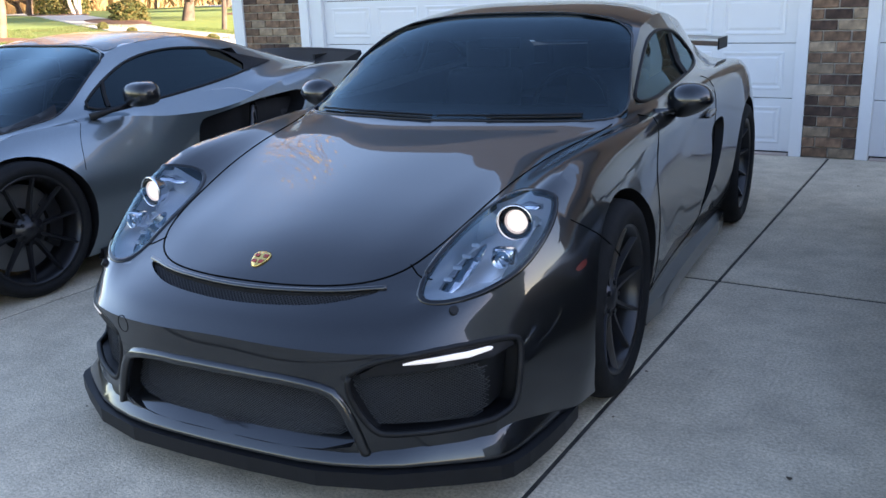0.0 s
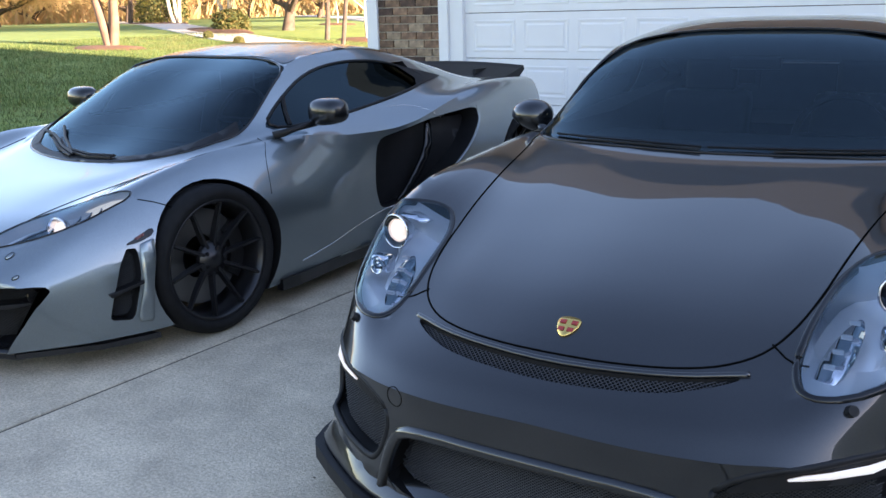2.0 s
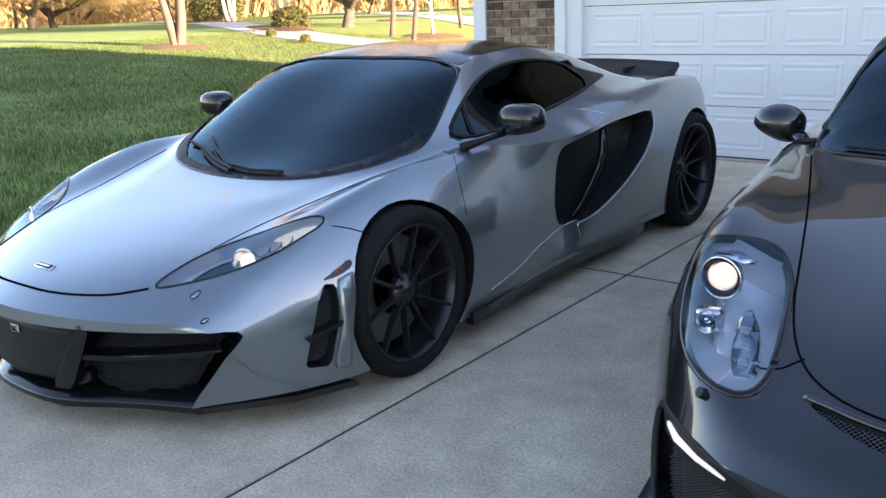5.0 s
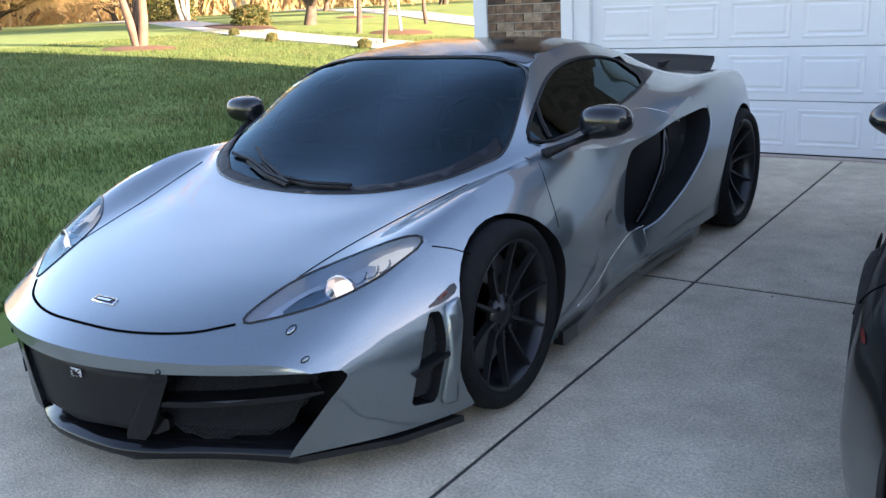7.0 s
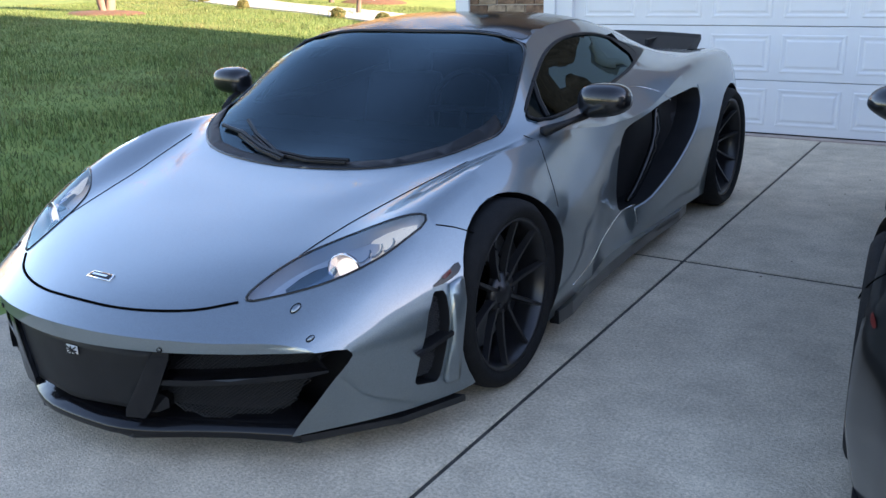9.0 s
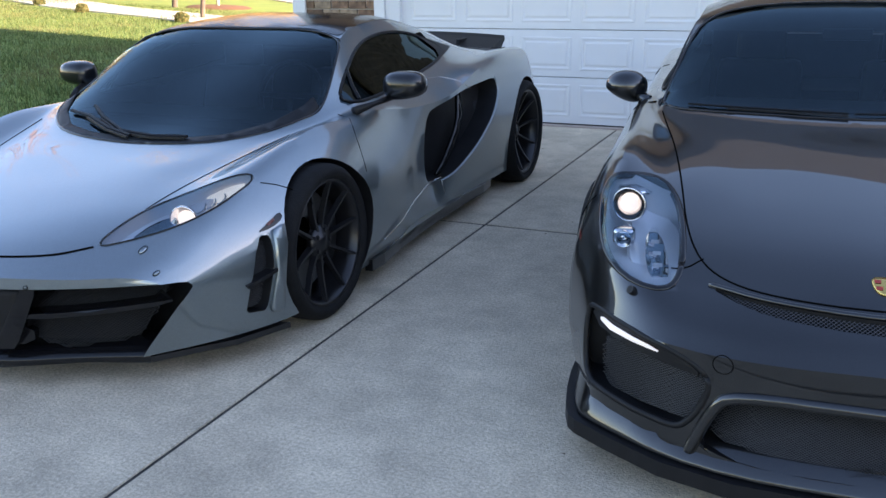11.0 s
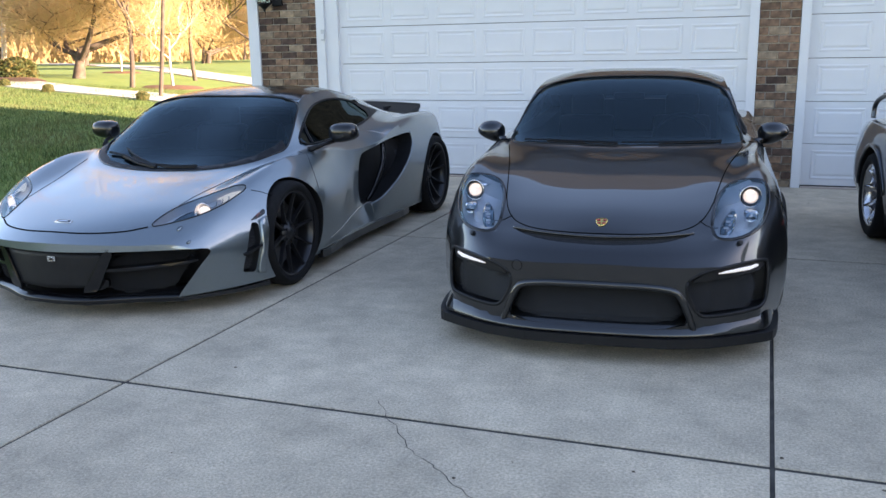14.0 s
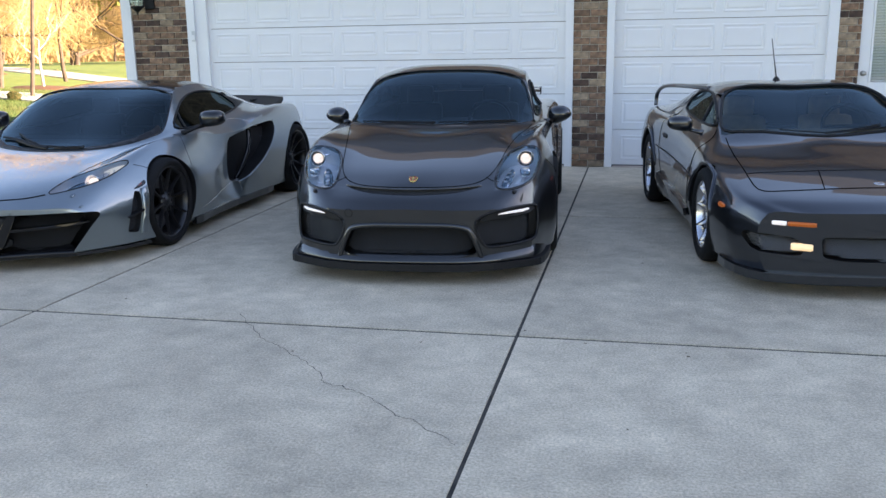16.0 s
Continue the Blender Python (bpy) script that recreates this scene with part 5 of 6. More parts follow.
def make_wedge():
    root = car_root("wedge_sports_car", pose(2.02, 0.98, 0, 0, 0, 7.0), "gunmetal wedge-shaped sports car with silver wheels on concrete")
    sh, body, cut = car_shell(root, WEDGE_LINES, [0, .6, .4, .3, .35, .4, .35, 0], WEDGE_SWEEP, 4.33, M_GUNMETAL, [(.97, .330, .318, .58), (3.40, .360, .325, .55)])
    carve(body, cut, M_BLACK)
    mouth = [(-.40, .355), (.40, .355), (.42, .33), (.40, .215), (-.40, .215), (-.42, .33)]
    duct = [(.56, .345), (.80, .365), (.82, .33), (.76, .25), (.52, .235), (.50, .30)]
    carve(body, [prism(mouth, "front", -.3, .16, 2, .15)] + [prism(mirrored(duct, s), "front", -.3, .30, 2, .15) for s in (-1, 1)], M_BLACK)
    screen = [(-.69, 1.49), (-.3, 1.42), (0, 1.41), (.3, 1.42), (.69, 1.49), (.63, 1.85), (.55, 2.14), (0, 2.17), (-.55, 2.14), (-.63, 1.85)]
    sidew = [(1.62, .835), (1.9, .95), (2.2, 1.045), (2.6, 1.065), (2.86, 1.03), (2.92, .90), (2.5, .865), (2.0, .84)]
    qw = [(2.98, 1.02), (3.25, .98), (3.50, .91), (3.3, .895), (3.0, .89)]
    back = [(-.46, 2.98), (.46, 2.98), (.42, 3.6), (-.42, 3.6)]
    carve(body, [prism(screen, "top", .62, 1.5, 2, .06), prism(sidew, "sideR", -1.1, 1.1, 2, .12), prism(back, "top", .70, 1.5, 2, .12), box_bm(-.6, 1.7, .5, .6, 3.3, 1.05)], M_SEATDARK)
    clear = M_CABIN
    sh.patch("windscreen", screen, "top", clear, root, -.002, 0, .06, 2, "windscreen with tan cabin behind", .06)
    sh.line("windscreen_seal", screen, "top", M_BLACK, root, .012, 2, True)
    sh.patch("rear_window", back, "top", clear, root, -.002, 0, .08, 2, "", .12)
    sh.patch("grille_back", mouth, "front", M_BLACK, root, -.07, 0, .05, 2)
    lattice("grille_mesh", sh, mouth, "front", M_MESHPALE, root, -.03, .013, .0018)
    sh.line("lid_gap", [(-.67, 1.44), (-.69, 1.0), (-.71, .5), (-.69, .36), (-.60, .33), (-.3, .325), (.3, .325), (.60, .33), (.69, .36), (.71, .5), (.69, 1.0), (.67, 1.44)], "top", M_GAP, root, .004, 1)
    sh.line("lid_gap", [(-.70, .66), (0, .64), (.70, .66)], "top", M_GAP, root, .003, 1)
    for s in (-1, 1):
        vw = "sideR" if s > 0 else "sideL"
        sh.line("lamp_lid_gap", [(s * .27, .66), (s * .33, .335)], "top", M_GAP, root, .0035, 0)
        md = mirrored(duct, s)
        sh.patch("duct_back", md, "front", M_BLACK, root, -.06, 0, .04, 2)
        lattice("duct_mesh", sh, md, "front", M_MESHPALE, root, -.03, .013, .0016)
        fog = mirrored([(.46, .308), (.575, .312), (.575, .272), (.46, .268)], s)
        sh.patch("fog_lamp", fog, "front", M_GLOWFOG, root, .006, .02, .03, 1, "lit fog lamp", .1)
        sh.patch("turn_lamp", mirrored([(.45, .432), (.60, .435), (.60, .410), (.45, .406)], s), "front", M_AMBER, root, .004, .008, .03, 1, "amber turn lamp", .1)
        sh.patch("side_lamp", mirrored([(.604, .436), (.68, .437), (.68, .413), (.604, .410)], s), "front", M_GLOWWHITE, root, .004, .008, .03, 1, "lit white side lamp", .1)
        sh.patch("side_marker", [(.42, .475), (.52, .485), (.52, .455), (.43, .452)], vw, M_AMBER, root, .003, .006, .03, 1, "amber side marker")
        sh.patch("side_window", sidew, vw, clear, root, -.002, 0, .06, 2, "side window", .12)
        sh.line("window_seal", sidew, vw, M_BLACK, root, .012, 2, True)
        sh.patch("quarter_window", qw, vw, M_GLOSSBLACK, root, .003, 0, .05, 2, "black quarter panel", .12)
        pb = [sh.drop(vw, a, b)[0] for a, b in ((2.02, .85), (2.06, .92), (2.12, 1.02))]
        part("pillar", tube_bm(pb, .012, 6), M_BLACK, root)
        sh.line("door_gap", [(1.46, .22), (1.44, .5), (1.50, .70), (1.62, .82)], vw, M_GAP, root, .0035, 1)
        sh.line("door_gap", [(1.46, .22), (2.7, .24), (2.86, .5), (2.92, .88)], vw, M_GAP, root, .0035, 1)
        sh.line("waist_groove", [(1.35, .52), (2.2, .535), (3.0, .57)], vw, M_BLACK, root, .007, 0)
        sh.patch("door_handle", [(2.62, .655), (2.78, .665), (2.78, .70), (2.62, .69)], vw, M_BLACK, root, .006, .01, .03, 1)
        sl = [(1.55, .28), (2.5, .29), (2.9, .38), (2.95, .25), (2.6, .18), (1.6, .17)]
        sh.patch("sill_panel", sl, vw, M_GUNMETAL, root, .025, .03, .06, 1)
        sh.patch("sill_duct", [(2.55, .30), (2.86, .37), (2.90, .27), (2.62, .22)], vw, M_BLACK, root, .028, 0, .04, 1)
        for cy, cz, cr in ((.97, .318, .340), (3.40, .325, .372)):
            arch = []
            for a in np.linspace(.1, 3.0, 24):
                h, _ = sh.drop(vw, cy + cr * math.cos(a), min(cz + cr * math.sin(a), .60))
                arch.append(Vector((h.x if abs(h.x) > .84 else s * .88, cy + cr * math.cos(a), cz + cr * math.sin(a))))
            part("arch_lip", tube_bm(arch, .015, 8), M_GUNMETAL, root, smooth=True)
        door_mirror(root, s, (s * .955, 1.68, .865), (.092, .078, .055), M_GUNMETAL, (s * .80, 1.60, .80))
        # wing uprights
        up = [(s * .57, 2.55, 1.075), (s * .66, 2.95, 1.078), (s * .71, 3.5, 1.065), (s * .73, 4.0, 1.04), (s * .76, 4.22, .97), (s * .77, 4.20, .84)]
        part("wing_side", tube_bm(smooth_open(up, 2), .020, 8), M_GUNMETAL, root, smooth=True)
    wb = bmesh.new()
    prev = None
    for q in range(9):
        x = -.72 + 1.44 * q / 8
        sec = [wb.verts.new((x, 4.02 + yy, 1.035 + zz)) for yy, zz in ((-.14, .0), (0, .02), (.14, .012), (.14, .0), (0, -.008))]
        if prev:
            for e in range(5):
                wb.faces.new((prev[e], prev[(e + 1) % 5], sec[(e + 1) % 5], sec[e]))
        else:
            wb.faces.new(sec)
        prev = sec
    wb.faces.new(prev)
    part("rear_wing", wb, M_GUNMETAL, root)
    lip = [(-.88, .62), (-.86, .34), (-.76, .10), (-.5, .0), (0, -.03), (.5, .0), (.76, .10), (.86, .34), (.88, .62), (.6, .6), (-.6, .6)]
    part("front_lip", sheet(lip, .085, .135, 1), M_GUNMETAL, root)
    bd = [(.033 * math.cos(q * .5236), .40 + .033 * math.sin(q * .5236)) for q in range(12)]
    sh.patch("badge", bd, "top", M_SILVERRIM, root, .003, .003, .02, 0, "round silver badge")
    wiper(root, sh, [(-.30, 1.46), (.0, 1.45), (.35, 1.47), (.5, 1.50)])
    wiper(root, sh, [(.05, 1.44), (.2, 1.47), (.4, 1.52)])
    base = sh.drop("top", -.05, 2.55)[0]
    an = part("antenna_foot", lathe_bm([(.0, .03), (.012, .028), (.028, .006), (.03, -.004)], 16, "Z"), M_BLACK, root, smooth=True)
    an.location = base
    part("antenna_mast", tube_bm([(0, 0, .02), (-.02, .02, .16), (-.04, .05, .33)], [.006, .004, .003], 6), M_BLACK, an)
    part("dashboard", box_bm(-.64, 1.56, .60, .64, 1.92, .80, .05), M_SEATTAN, root, "tan dashboard")
    steering_wheel(root, .34, 2.0, .80)
    seat(root, .34, 2.36, .24, M_SEATTAN)
    seat(root, -.34, 2.36, .24, M_SEATTAN)
    for s in (-1, 1):
        spin_wheel(root, (s * .80, .97, .315), s, .315, .235, .222, 9, M_SILVERRIM, M_SILVERRIM, M_BLACK, dish=.05)
        spin_wheel(root, (s * .80, 3.40, .322), s, .322, .285, .232, 9, M_SILVERRIM, M_SILVERRIM, M_BLACK, dish=.07)


# ---- garden and distance ----
def make_grass():
    """Blades of the lawn beside the drive, one sheet of stuff."""
    rng = np.random.default_rng(5)
    n = 260000
    x = EDGE - 0.02 - 15.0 * rng.random(n) ** 1.5
    y = -3.0 + 19.0 * rng.random(n)
    patchy = np.array([noise.noise(Vector((a * 0.8, b * 0.8, 3.0))) for a, b in zip(x, y)])
    h = (0.025 + 0.045 * rng.random(n)) * (1 + 0.9 * patchy)
    w = 0.0028 + 0.003 * rng.random(n)
    az = rng.random(n) * 2 * np.pi
    lean = 0.05 * rng.random(n)
    la = rng.random(n) * 2 * np.pi
    z = np.array([land(a, b) for a, b in zip(x, y)])
    v = np.empty((n, 3, 3))
    v[:, 0] = np.stack([x - w * np.cos(az), y - w * np.sin(az), z - 0.005], 1)
    v[:, 1] = np.stack([x + w * np.cos(az), y + w * np.sin(az), z - 0.005], 1)
    v[:, 2] = np.stack([x + lean * np.cos(la), y + lean * np.sin(la), z + h], 1)
    me = bpy.data.meshes.new("grass")
    me.from_pydata(v.reshape(-1, 3).tolist(), [], np.arange(3 * n).reshape(-1, 3).tolist())
    me.materials.append(M_GRASS)
    return tagged(new("grass", me), "short green lawn grass beside the driveway", "grass", kind="stuff")


def grow(rng, height, spread, trunk_r, levels=4, stems=1, fork=0.3, lift=0.55):
    """Limbs of a tree as (points, radii) and the tips where leaves sit."""
    limbs, tips = [], []

    def branch(p, d, length, r, lev):
        pts, rad = [p.copy()], [r]
        q, dd = p.copy(), d.copy()
        steps = 5
        for s in range(steps):
            dd = (dd + Vector((rng.uniform(-1, 1), rng.uniform(-1, 1), rng.uniform(-.4, .8))) * 0.16).normalized()
            q = q + dd * (length / steps)
            pts.append(q.copy())
            rad.append(r * (1 - 0.5 * (s + 1) / steps))
        limbs.append((pts, rad, lev))
        if lev >= levels:
            tips.extend(pts[1:])
            return
        for k in range(rng.randint(3, 5)):
            t = rng.uniform(0.45, 1.0)
            at = pts[min(steps, max(1, int(round(t * steps))))]
            out = Vector((rng.uniform(-1, 1), rng.uniform(-1, 1), rng.uniform(-.1, .7) * lift * 1.6)).normalized()
            nd = (dd * (1 - spread) + out * spread).normalized()
            branch(at, nd, (height * 0.30 if lev == 0 else length) * rng.uniform(0.6, 0.85), max(0.011, r * 0.5), lev + 1)
        if lev >= levels - 1:
            tips.extend(pts[2:])
    for s in range(stems):
        a = 2 * math.pi * s / max(1, stems) + rng.random()
        d = Vector((0.22 * math.cos(a), 0.22 * math.sin(a), 1)).normalized() if stems > 1 else Vector((0.03, 0.02, 1)).normalized()
        o = Vector((0.05 * math.cos(a), 0.05 * math.sin(a), 0)) if stems > 1 else Vector((0, 0, 0))
        branch(o, d, height * fork, trunk_r, 0)
    return limbs, tips


def make_tree(name, label, seed, height, trunk_r, bark, leaf, leaves=2500, size=0.10, spread=0.6, levels=4, stems=1, fork=0.3, lift=0.55, twig_shape=(1.0, 0.6)):
    rng = random.Random(seed)
    limbs, tips = grow(rng, height, spread, trunk_r, levels, stems, fork, lift)
    root = new(name)
    tagged(root, label, "tree", "trees across the lawn")
    trunk, twig = bmesh.new(), bmesh.new()
    for pts, rad, lev in limbs:
        tube_bm(pts, rad, 8 if lev == 0 else 5 if lev < 3 else 3, trunk if lev == 0 else twig, False)
    part("trunk", trunk, bark, root, smooth=True)
    part("branchwork", twig, bark, root, smooth=True)
    if leaves:
        verts, faces = [], []
        for k in range(leaves):
            c = rng.choice(tips) + Vector((rng.gauss(0, .35), rng.gauss(0, .35), rng.gauss(0, .3)))
            a = Vector((rng.uniform(-1, 1), rng.uniform(-1, 1), rng.uniform(-1, 1))).normalized() * size * twig_shape[0] * rng.uniform(.5, 1.2)
            b = a.orthogonal().normalized() * size * twig_shape[1]
            i = len(verts)
            verts += [c - a, c + b, c + a, c - b]
            faces.append((i, i + 1, i + 2, i + 3))
        mesh_ob("crown", verts, faces, leaf, root)
    return root


def make_shrub(x, y, w, h, seed, leaf=None, name="shrub", label="clipped rounded shrub in a mulch bed"):
    rng = random.Random(seed)
    root = new(name)
    root.location = (x, y, land(x, y) - 0.02)
    tagged(root, label, "shrub", "shrubs along the path")
    st = bmesh.new()
    for k in range(7):
        a = rng.random() * 6.28
        tube_bm([(0, 0, 0), (0.2 * w * math.cos(a), 0.2 * w * math.sin(a), h * 0.5), (0.4 * w * math.cos(a), 0.4 * w * math.sin(a), h * 0.85)], [0.02, 0.012, 0.005], 4, st, False)
    part("stems", st, M_BARK, root)
    verts, faces = [], []
    for k in range(1500):
        a, u = rng.random() * 6.283, rng.random()
        ph = rng.uniform(-0.2, 1.0)
        rr = (0.5 + 0.5 * u) * (1 + 0.28 * noise.noise(Vector((2 * math.cos(a), 2 * math.sin(a), 2.5 * ph + seed))))
        c = Vector((w / 2 * rr * math.cos(a) * math.sqrt(max(0.0, 1 - ph ** 4)), w / 2 * rr * math.sin(a) * math.sqrt(max(0.0, 1 - ph ** 4)), h * (0.25 + 0.72 * max(0, ph)) if ph > 0 else h * 0.25 * rng.random() + 0.04))
        s = min(0.05, w * 0.06) * rng.uniform(0.6, 1.5)
        d = Vector((rng.uniform(-1, 1), rng.uniform(-1, 1), rng.uniform(-1, 1))).normalized() * s
        b = d.orthogonal().normalized() * s * 0.7
        i = len(verts)
        verts += [c - d, c + b, c + d, c - b]
        faces.append((i, i + 1, i + 2, i + 3))
    mesh_ob("foliage", verts, faces, leaf or M_SHRUB, root)
    return root


def ribbon(name, line, width, lift, mat, label, cat):
    """A strip laid over the lawn along a line."""
    p = smooth_open(line, 3)
    dense = []
    for a, b in zip(p, p[1:]):
        m = max(1, int(np.linalg.norm(b - a) / 1.0))
        dense += [a + (b - a) * q / m for q in range(m)]
    dense.append(p[-1])
    verts, faces = [], []
    for i, c in enumerate(dense):
        d = dense[min(i + 1, len(dense) - 1)] - dense[max(i - 1, 0)]
        d = d / np.linalg.norm(d)
        nrm = np.array([-d[1], d[0]])
        for s in (-1, -0.96, 0.96, 1):
            q = c + nrm * s * width / 2
            verts.append((q[0], q[1], land(q[0], q[1]) + (lift if abs(s) < 1 else -0.05)))
    for i in range(len(dense) - 1):
        for k in range(3):
            a = i * 4 + k
            faces.append((a, a + 1, a + 5, a + 4))
    return tagged(mesh_ob(name, verts, faces, mat, smooth=False), label, cat, kind="structure")


def mulch_bed(x, y, rx, ry, turn=0.0):
    bm = bmesh.new()
    rings = []
    n = 20
    for s, up in ((1.0, -0.02), (0.85, 0.035), (0.4, 0.06)):
        ring = []
        for k in range(n):
            a = 2 * math.pi * k / n
            px, py = rx * s * math.cos(a), ry * s * math.sin(a)
            qx, qy = x + px * math.cos(turn) - py * math.sin(turn), y + px * math.sin(turn) + py * math.cos(turn)
            ring.append(bm.verts.new((qx, qy, land(qx, qy) + up)))
        rings.append(ring)
    for a, b in zip(rings, rings[1:]):
        for k in range(n):
            bm.faces.new((a[k], a[(k + 1) % n], b[(k + 1) % n], b[k]))
    bm.faces.new(rings[-1])
    return tagged(part("mulch_bed", bm, M_MULCH, smooth=True), "reddish brown bark mulch on the lawn", "mulch", kind="structure")


def put_tree(src, x, y, turn, scale=1.0):
    m = pose(x, y, land(x, y) - 0.05 if x < EDGE else -0.1, 0, 0, turn) @ Matrix.Scale(scale, 4)
    return copy_thing(src, m)


def make_garden():
    ribbon("path", [(-8.5, 12.9), (-11, 13.1), (-15, 14.1), (-19, 15.5), (-30, 22.0), (-65, 41.5), (-110, 65)], 1.5, 0.03, M_PATH, "pale concrete path across the lawn", "path")
    ribbon("road", [(-9, 17.0), (-15.4, 21.0), (-30, 33), (-60, 58), (-110, 100)], 1.7, 0.03, M_PATH, "pale road in the distance", "road")
    myrtle = make_tree("crape_myrtle", "bare multi-stemmed crape myrtle in mulch", 3, 9.0, 0.11, M_BARKTAN, None, 0, stems=3, fork=0.36, spread=0.45, levels=3, lift=0.9)
    myrtle.location = (-17.3, 11.1, land(-17.3, 11.1) - 0.03)
    mulch_bed(-17.1, 10.9, 1.0, 0.7)
    oak = make_tree("shade_tree", "spreading tree with orange spring buds", 11, 12.0, 0.20, M_BARK, M_LEAF, 20000, 0.085, 0.80, 4, 1, 0.075, 0.25, twig_shape=(3.2, 0.085))
    oak.location = (-19.8, 18.9, land(-19.8, 18.9) - 0.03)
    tall = make_tree("tall_tree", "tall slender tree with golden spring buds", 21, 15.0, 0.10, M_BARK, M_LEAF, 17000, 0.095, 0.6, 4, 1, 0.2, 0.5, twig_shape=(3.2, 0.09))
    tall.location = (-30.0, 40.0, 0.5)
    leafy_tree = make_tree("leafing_tree", "tree with fresh yellow-green leaves", 31, 11.0, 0.12, M_BARK, M_LEAFGREEN, 15000, 0.095, 0.65, 4, 1, 0.16, 0.4)
    leafy_tree.location = (-18.0, 27.5, 0.55)
    birch = make_tree("birch", "white-barked birch clump in sunlight", 41, 10.0, 0.085, M_BIRCH, M_LEAF, 3000, 0.06, 0.4, 3, 3, 0.4, 0.9, twig_shape=(3.2, 0.09))
    birch.location = (-30.5, 23.2, 0.6)
    put_tree(birch, -25.2, 21.3, 70, 0.95)
    young = make_tree("young_tree", "small young tree with pale orange buds", 51, 4.2, 0.04, M_BIRCH, M_LEAF, 3500, 0.04, 0.6, 3, 1, 0.3, 0.6, twig_shape=(3.2, 0.09))
    young.location = (-14.7, 16.6, land(-14.7, 16.6) - 0.02)
    mulch_bed(-14.7, 16.6, 0.9, 0.7)
    put_tree(young, -22.0, 23.5, 130, 0.9)
    mulch_bed(-22.0, 23.5, 0.8, 0.6)
    # thin dark trunk and cut trunk by the path
    thin = make_tree("thin_tree", "thin dark bare tree beside the path", 61, 11.0, 0.05, M_BARK, M_LEAF, 500, 0.05, 0.35, 3, 1, 0.5, 0.6)
    thin.location = (-12.9, 13.7, land(-12.9, 13.7) - 0.02)
    put_tree(tall, -15.6, 16.1, 20, 0.75)
    put_tree(tall, -16.4, 20.0, 200, 0.7)
    # woods behind
    rng = random.Random(77)
    for k in range(44):
        a = radians(rng.uniform(108, 168))
        d = rng.uniform(42, 100)
        x, y = d * math.cos(a), d * math.sin(a) + 2
        put_tree(rng.choice((oak, tall, tall, leafy_tree, oak)), x, y, rng.uniform(0, 360), rng.uniform(0.75, 1.15))
    for k in range(9):
        a = radians(rng.uniform(185, 330))
        d = rng.uniform(38, 70)
        put_tree(rng.choice((oak, tall, leafy_tree)), d * math.cos(a), d * math.sin(a), rng.uniform(0, 360), rng.uniform(0.7, 1.0))
    # fine brushwood that closes the distance
    v, f = [], []
    for k in range(60000):
        a, d = radians(rng.uniform(100, 176)), rng.uniform(70, 120)
        x, y = d * math.cos(a), d * math.sin(a)
        top = 7.0 + 3.0 * noise.noise(Vector((a * 14, d * 0.05, 0.0)))
        c = Vector((x, y, 0.3 + top * rng.random() ** 1.3))
        t = Vector((rng.gauss(0, 0.5), rng.gauss(0, 0.5), 1)).normalized() * rng.uniform(0.4, 1.1)
        s = t.orthogonal().normalized() * rng.uniform(0.03, 0.12)
        i = len(v)
        v += [c - t, c + s, c + t, c - s]
        f.append((i, i + 1, i + 2, i + 3))
    tagged(mesh_ob("brushwood", v, f, M_LEAF), "hazy golden brushwood in the distance", "woods", kind="stuff")
    # shrubs
    mulch_bed(-21.5, 17.6, 3.2, 0.9, -0.5)
    make_shrub(-21.2, 17.9, 1.1, 0.65, 1, label="clipped dark evergreen shrub in mulch")
    mulch_bed(-33.0, 24.0, 5.0, 1.2, -0.5)
    for k in range(4):
        make_shrub(-36.5 + 1.6 * k, 26.4 - 0.9 * k, 1.7, 1.25, 3 + k, M_SHRUB if k % 2 else M_LEAFGREEN)
    for k, (x, y) in enumerate(((-18.3, 14.6), (-15.7, 13.3), (-12.6, 12.7), (-11.4, 12.5))):
        make_shrub(x, y, 0.26, 0.22, 10 + k, label="small brown-green shrub at the path's edge")


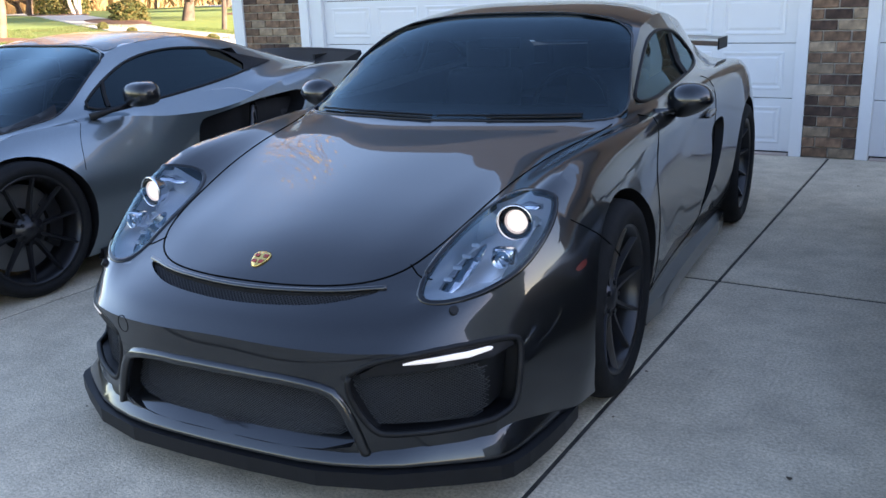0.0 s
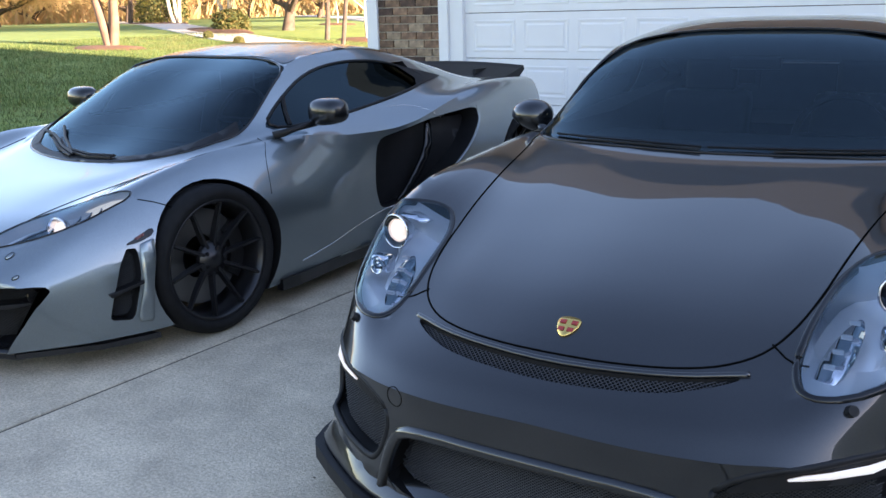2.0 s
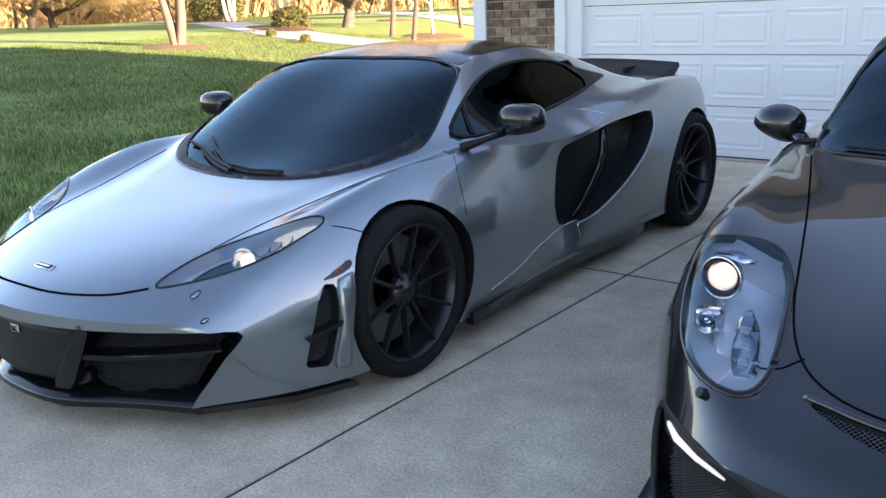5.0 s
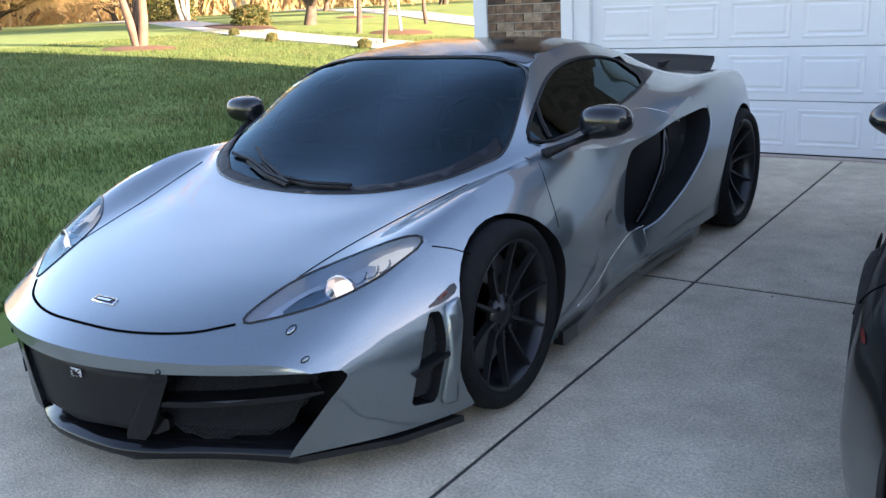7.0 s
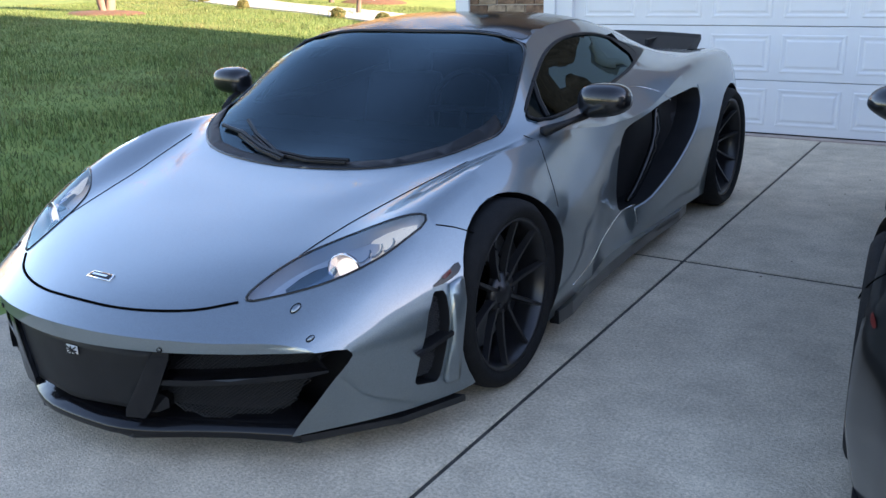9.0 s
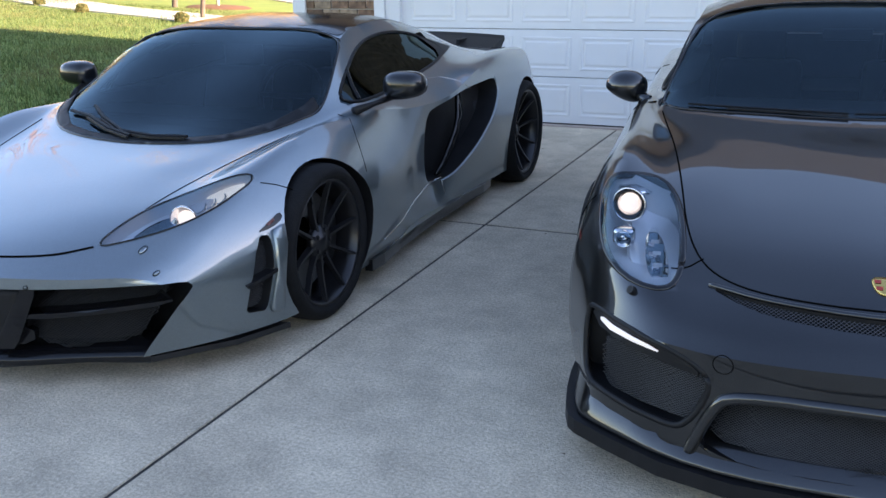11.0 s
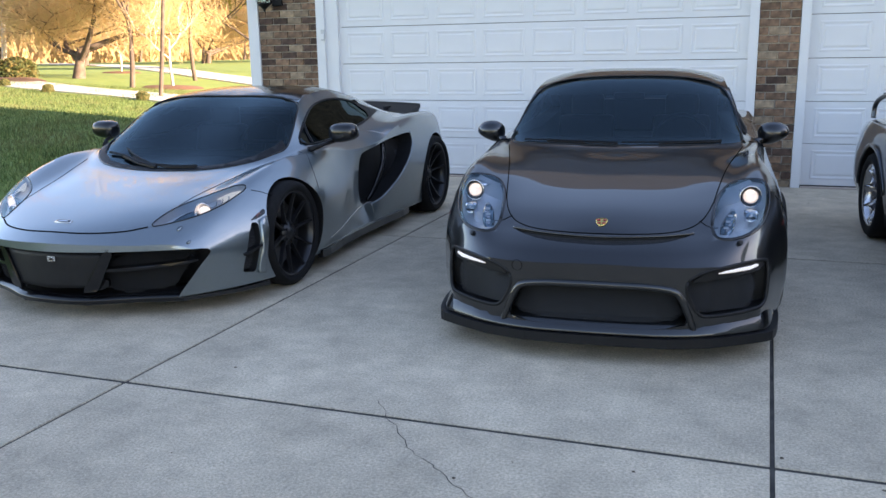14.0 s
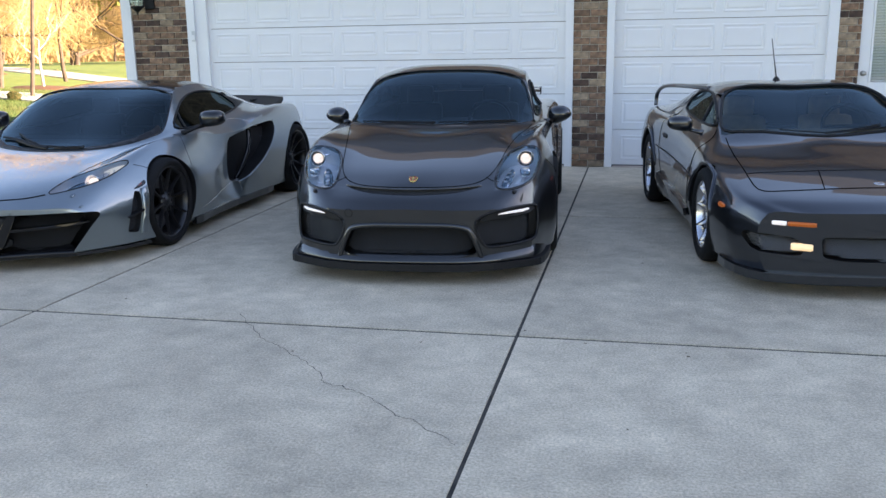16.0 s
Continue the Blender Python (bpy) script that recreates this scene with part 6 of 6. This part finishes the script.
# ---- fittings of the garage ----
def make_fittings():
    y = WALL_Y - 0.012
    lan = new("wall_lantern")
    lan.location = (-5.79, y, 2.0)
    tagged(lan, "black metal wall lantern with glass panes on brick", "lantern")
    box("back_plate", .02, -.03, .0, .15, .008, .42, M_BLACK, lan, .006)
    box("arm", .02, -.10, .30, .06, -.03, .34, M_BLACK, lan, .004)
    base = lathe_bm([(.0, -.09), (.012, -.085), (.015, -.06), (.03, -.05), (.05, -.03), (.085, .0), (.085, .015), (.0, .015)], 8, "Z")
    b = part("lantern_base", base, M_BLACK, lan)
    b.location = (-.03, -.13, .02)
    for sx in (-1, 1):
        for sy in (-1, 1):
            part("post", tube_bm([(-.03 + sx * .055, -.13 + sy * .055, .03), (-.03 + sx * .085, -.13 + sy * .085, .34)], .007, 4), M_BLACK, lan)
    for s in (-1, 1):
        g = box("pane", -.10, -.13 + s * .068 - .001, .04, .04, -.13 + s * .068 + .001, .33, M_CLEAR, lan)
        g.visible_shadow = False
    top = part("lantern_roof", lathe_bm([(.0, .14), (.015, .12), (.02, .09), (.11, .0), (.10, -.01), (.0, -.01)], 8, "Z"), M_BLACK, lan)
    top.location = (-.03, -.13, .34)
    kp = box("keypad", -5.13, WALL_Y - 0.05, 1.58, -5.085, WALL_Y - 0.027, 1.71, M_GREYBOX, None, .006)
    tagged(kp, "small pale grey door keypad on white casing", "keypad")
    box("keypad_cover", -5.126, WALL_Y - 0.056, 1.60, -5.089, WALL_Y - 0.050, 1.66, M_WHITE, kp, .002)
    for x0, x1 in ((-5.08, -0.31), (0.285, 2.62)):
        t = box("threshold", x0, WALL_Y - 0.03, -0.01, x1, WALL_Y + 0.12, 0.012, M_THRESH, None, .004)
        tagged(t, "pinkish concrete threshold under the door", "threshold", kind="structure")
    # side door with a glazed, blinded upper half
    d = new("door_1")
    d.location = (2.98, WALL_Y + 0.02, 0.02)
    tagged(d, "white house door with blinds behind its glass", "door", kind="structure")
    box("door_leaf", 0, 0, 0, .115, .045, 2.1, M_WHITE, d, .004)
    box("door_leaf", .78, 0, 0, .90, .045, 2.1, M_WHITE, d, .004)
    box("door_leaf", .116, 0, 0, .779, .045, .97, M_WHITE, d, .004)
    box("door_leaf", .116, 0, 1.93, .779, .045, 2.1, M_WHITE, d, .004)
    box("lite_frame", .116, -.012, .971, .14, .04, 1.929, M_WHITE, d, .003)
    g = box("pane", .14, .010, .975, .779, .014, 1.925, M_CLEAR, d)
    g.visible_shadow = False
    slat = None
    for k in range(30):
        if slat is None:
            slat = box("slat", .14, -.012, -.001, .778, .012, .001, M_WHITE, d)
            o = slat
        else:
            o = new("slat", slat.data)
            o.parent = d
        o.location, o.rotation_euler = (0, .032, .985 + .0315 * k), (radians(-55), 0, 0)
    box("blind_back", .14, .06, .97, .779, .064, 1.93, M_GREYBOX, d)
    kn = part("door_knob", lathe_bm([(.0, -.06), (.02, -.058), (.028, -.045), (.022, -.028), (.011, -.02), (.011, -.006), (.03, -.004), (.03, .0)], 20, "Y"), M_KNOB, d, "brushed metal knob", smooth=True)
    kn.location = (.055, 0, 1.07)


def make_crack():
    """A hairline crack that wanders across two slabs."""
    line = [(-1.57, .14), (-1.43, -.05), (-1.25, -.26), (-1.10, -.38), (-.93, -.54), (-.80, -.67), (-.75, -.79), (-.64, -.81), (-.49, -.92), (-.34, -1.07), (-.12, -1.23), (-.04, -1.32)]
    rng = random.Random(4)
    pts = []
    for a, b in zip(line, line[1:]):
        for q in range(6):
            t = q / 6
            pts.append(Vector((a[0] + (b[0] - a[0]) * t + rng.gauss(0, .008), a[1] + (b[1] - a[1]) * t + rng.gauss(0, .008), 0.0)))
    verts, faces = [], []
    for i, p in enumerate(pts):
        d = (pts[min(i + 1, len(pts) - 1)] - pts[max(i - 1, 0)]).normalized()
        n = Vector((-d.y, d.x, 0)) * (0.0015 * rng.uniform(.4, 1.4))
        verts += [p - n + Vector((0, 0, .0008)), p + Vector((0, 0, .0012)), p + n + Vector((0, 0, .0008))]
        if i:
            k = 3 * i
            faces += [(k - 3, k - 2, k + 1, k), (k - 2, k - 1, k + 2, k + 1)]
    tagged(mesh_ob("crack", verts, faces, M_JOINT), "thin dark crack across the concrete", "crack", kind="structure")
    # dead leaves and specks on the slabs
    v, f = [], []
    for k in range(130):
        x, y = rng.uniform(-5.3, 4.5), rng.uniform(-3.5, 6.3)
        s, a = rng.uniform(.003, .011), rng.random() * 6.28
        i = len(v)
        for q in range(5):
            v.append((x + s * math.cos(a + q * 1.2566) * (1.6 if q == 0 else .8), y + s * math.sin(a + q * 1.2566), .002 + .002 * (q % 2)))
        f.append((i, i + 1, i + 2, i + 3, i + 4))
    tagged(mesh_ob("debris", v, f, M_DEBRIS), "scattered dark leaf bits on the concrete", "debris", kind="stuff")


make_ground()
make_slabs()
wall_a, wall_b, wall_c = make_walls()
make_trim()
garage_door("garage_door_1", -4.93, -0.30, 8)
garage_door("garage_door_2", 0.275, 2.63, 4)
make_gt()
make_super()
make_wedge()
make_fittings()
make_garden()
make_grass()
make_crack()
lay_bricks(wall_a, -5.98, -5.20)
lay_bricks(wall_b, -0.205, 0.185)
lay_bricks(wall_c, 2.74, 2.975)
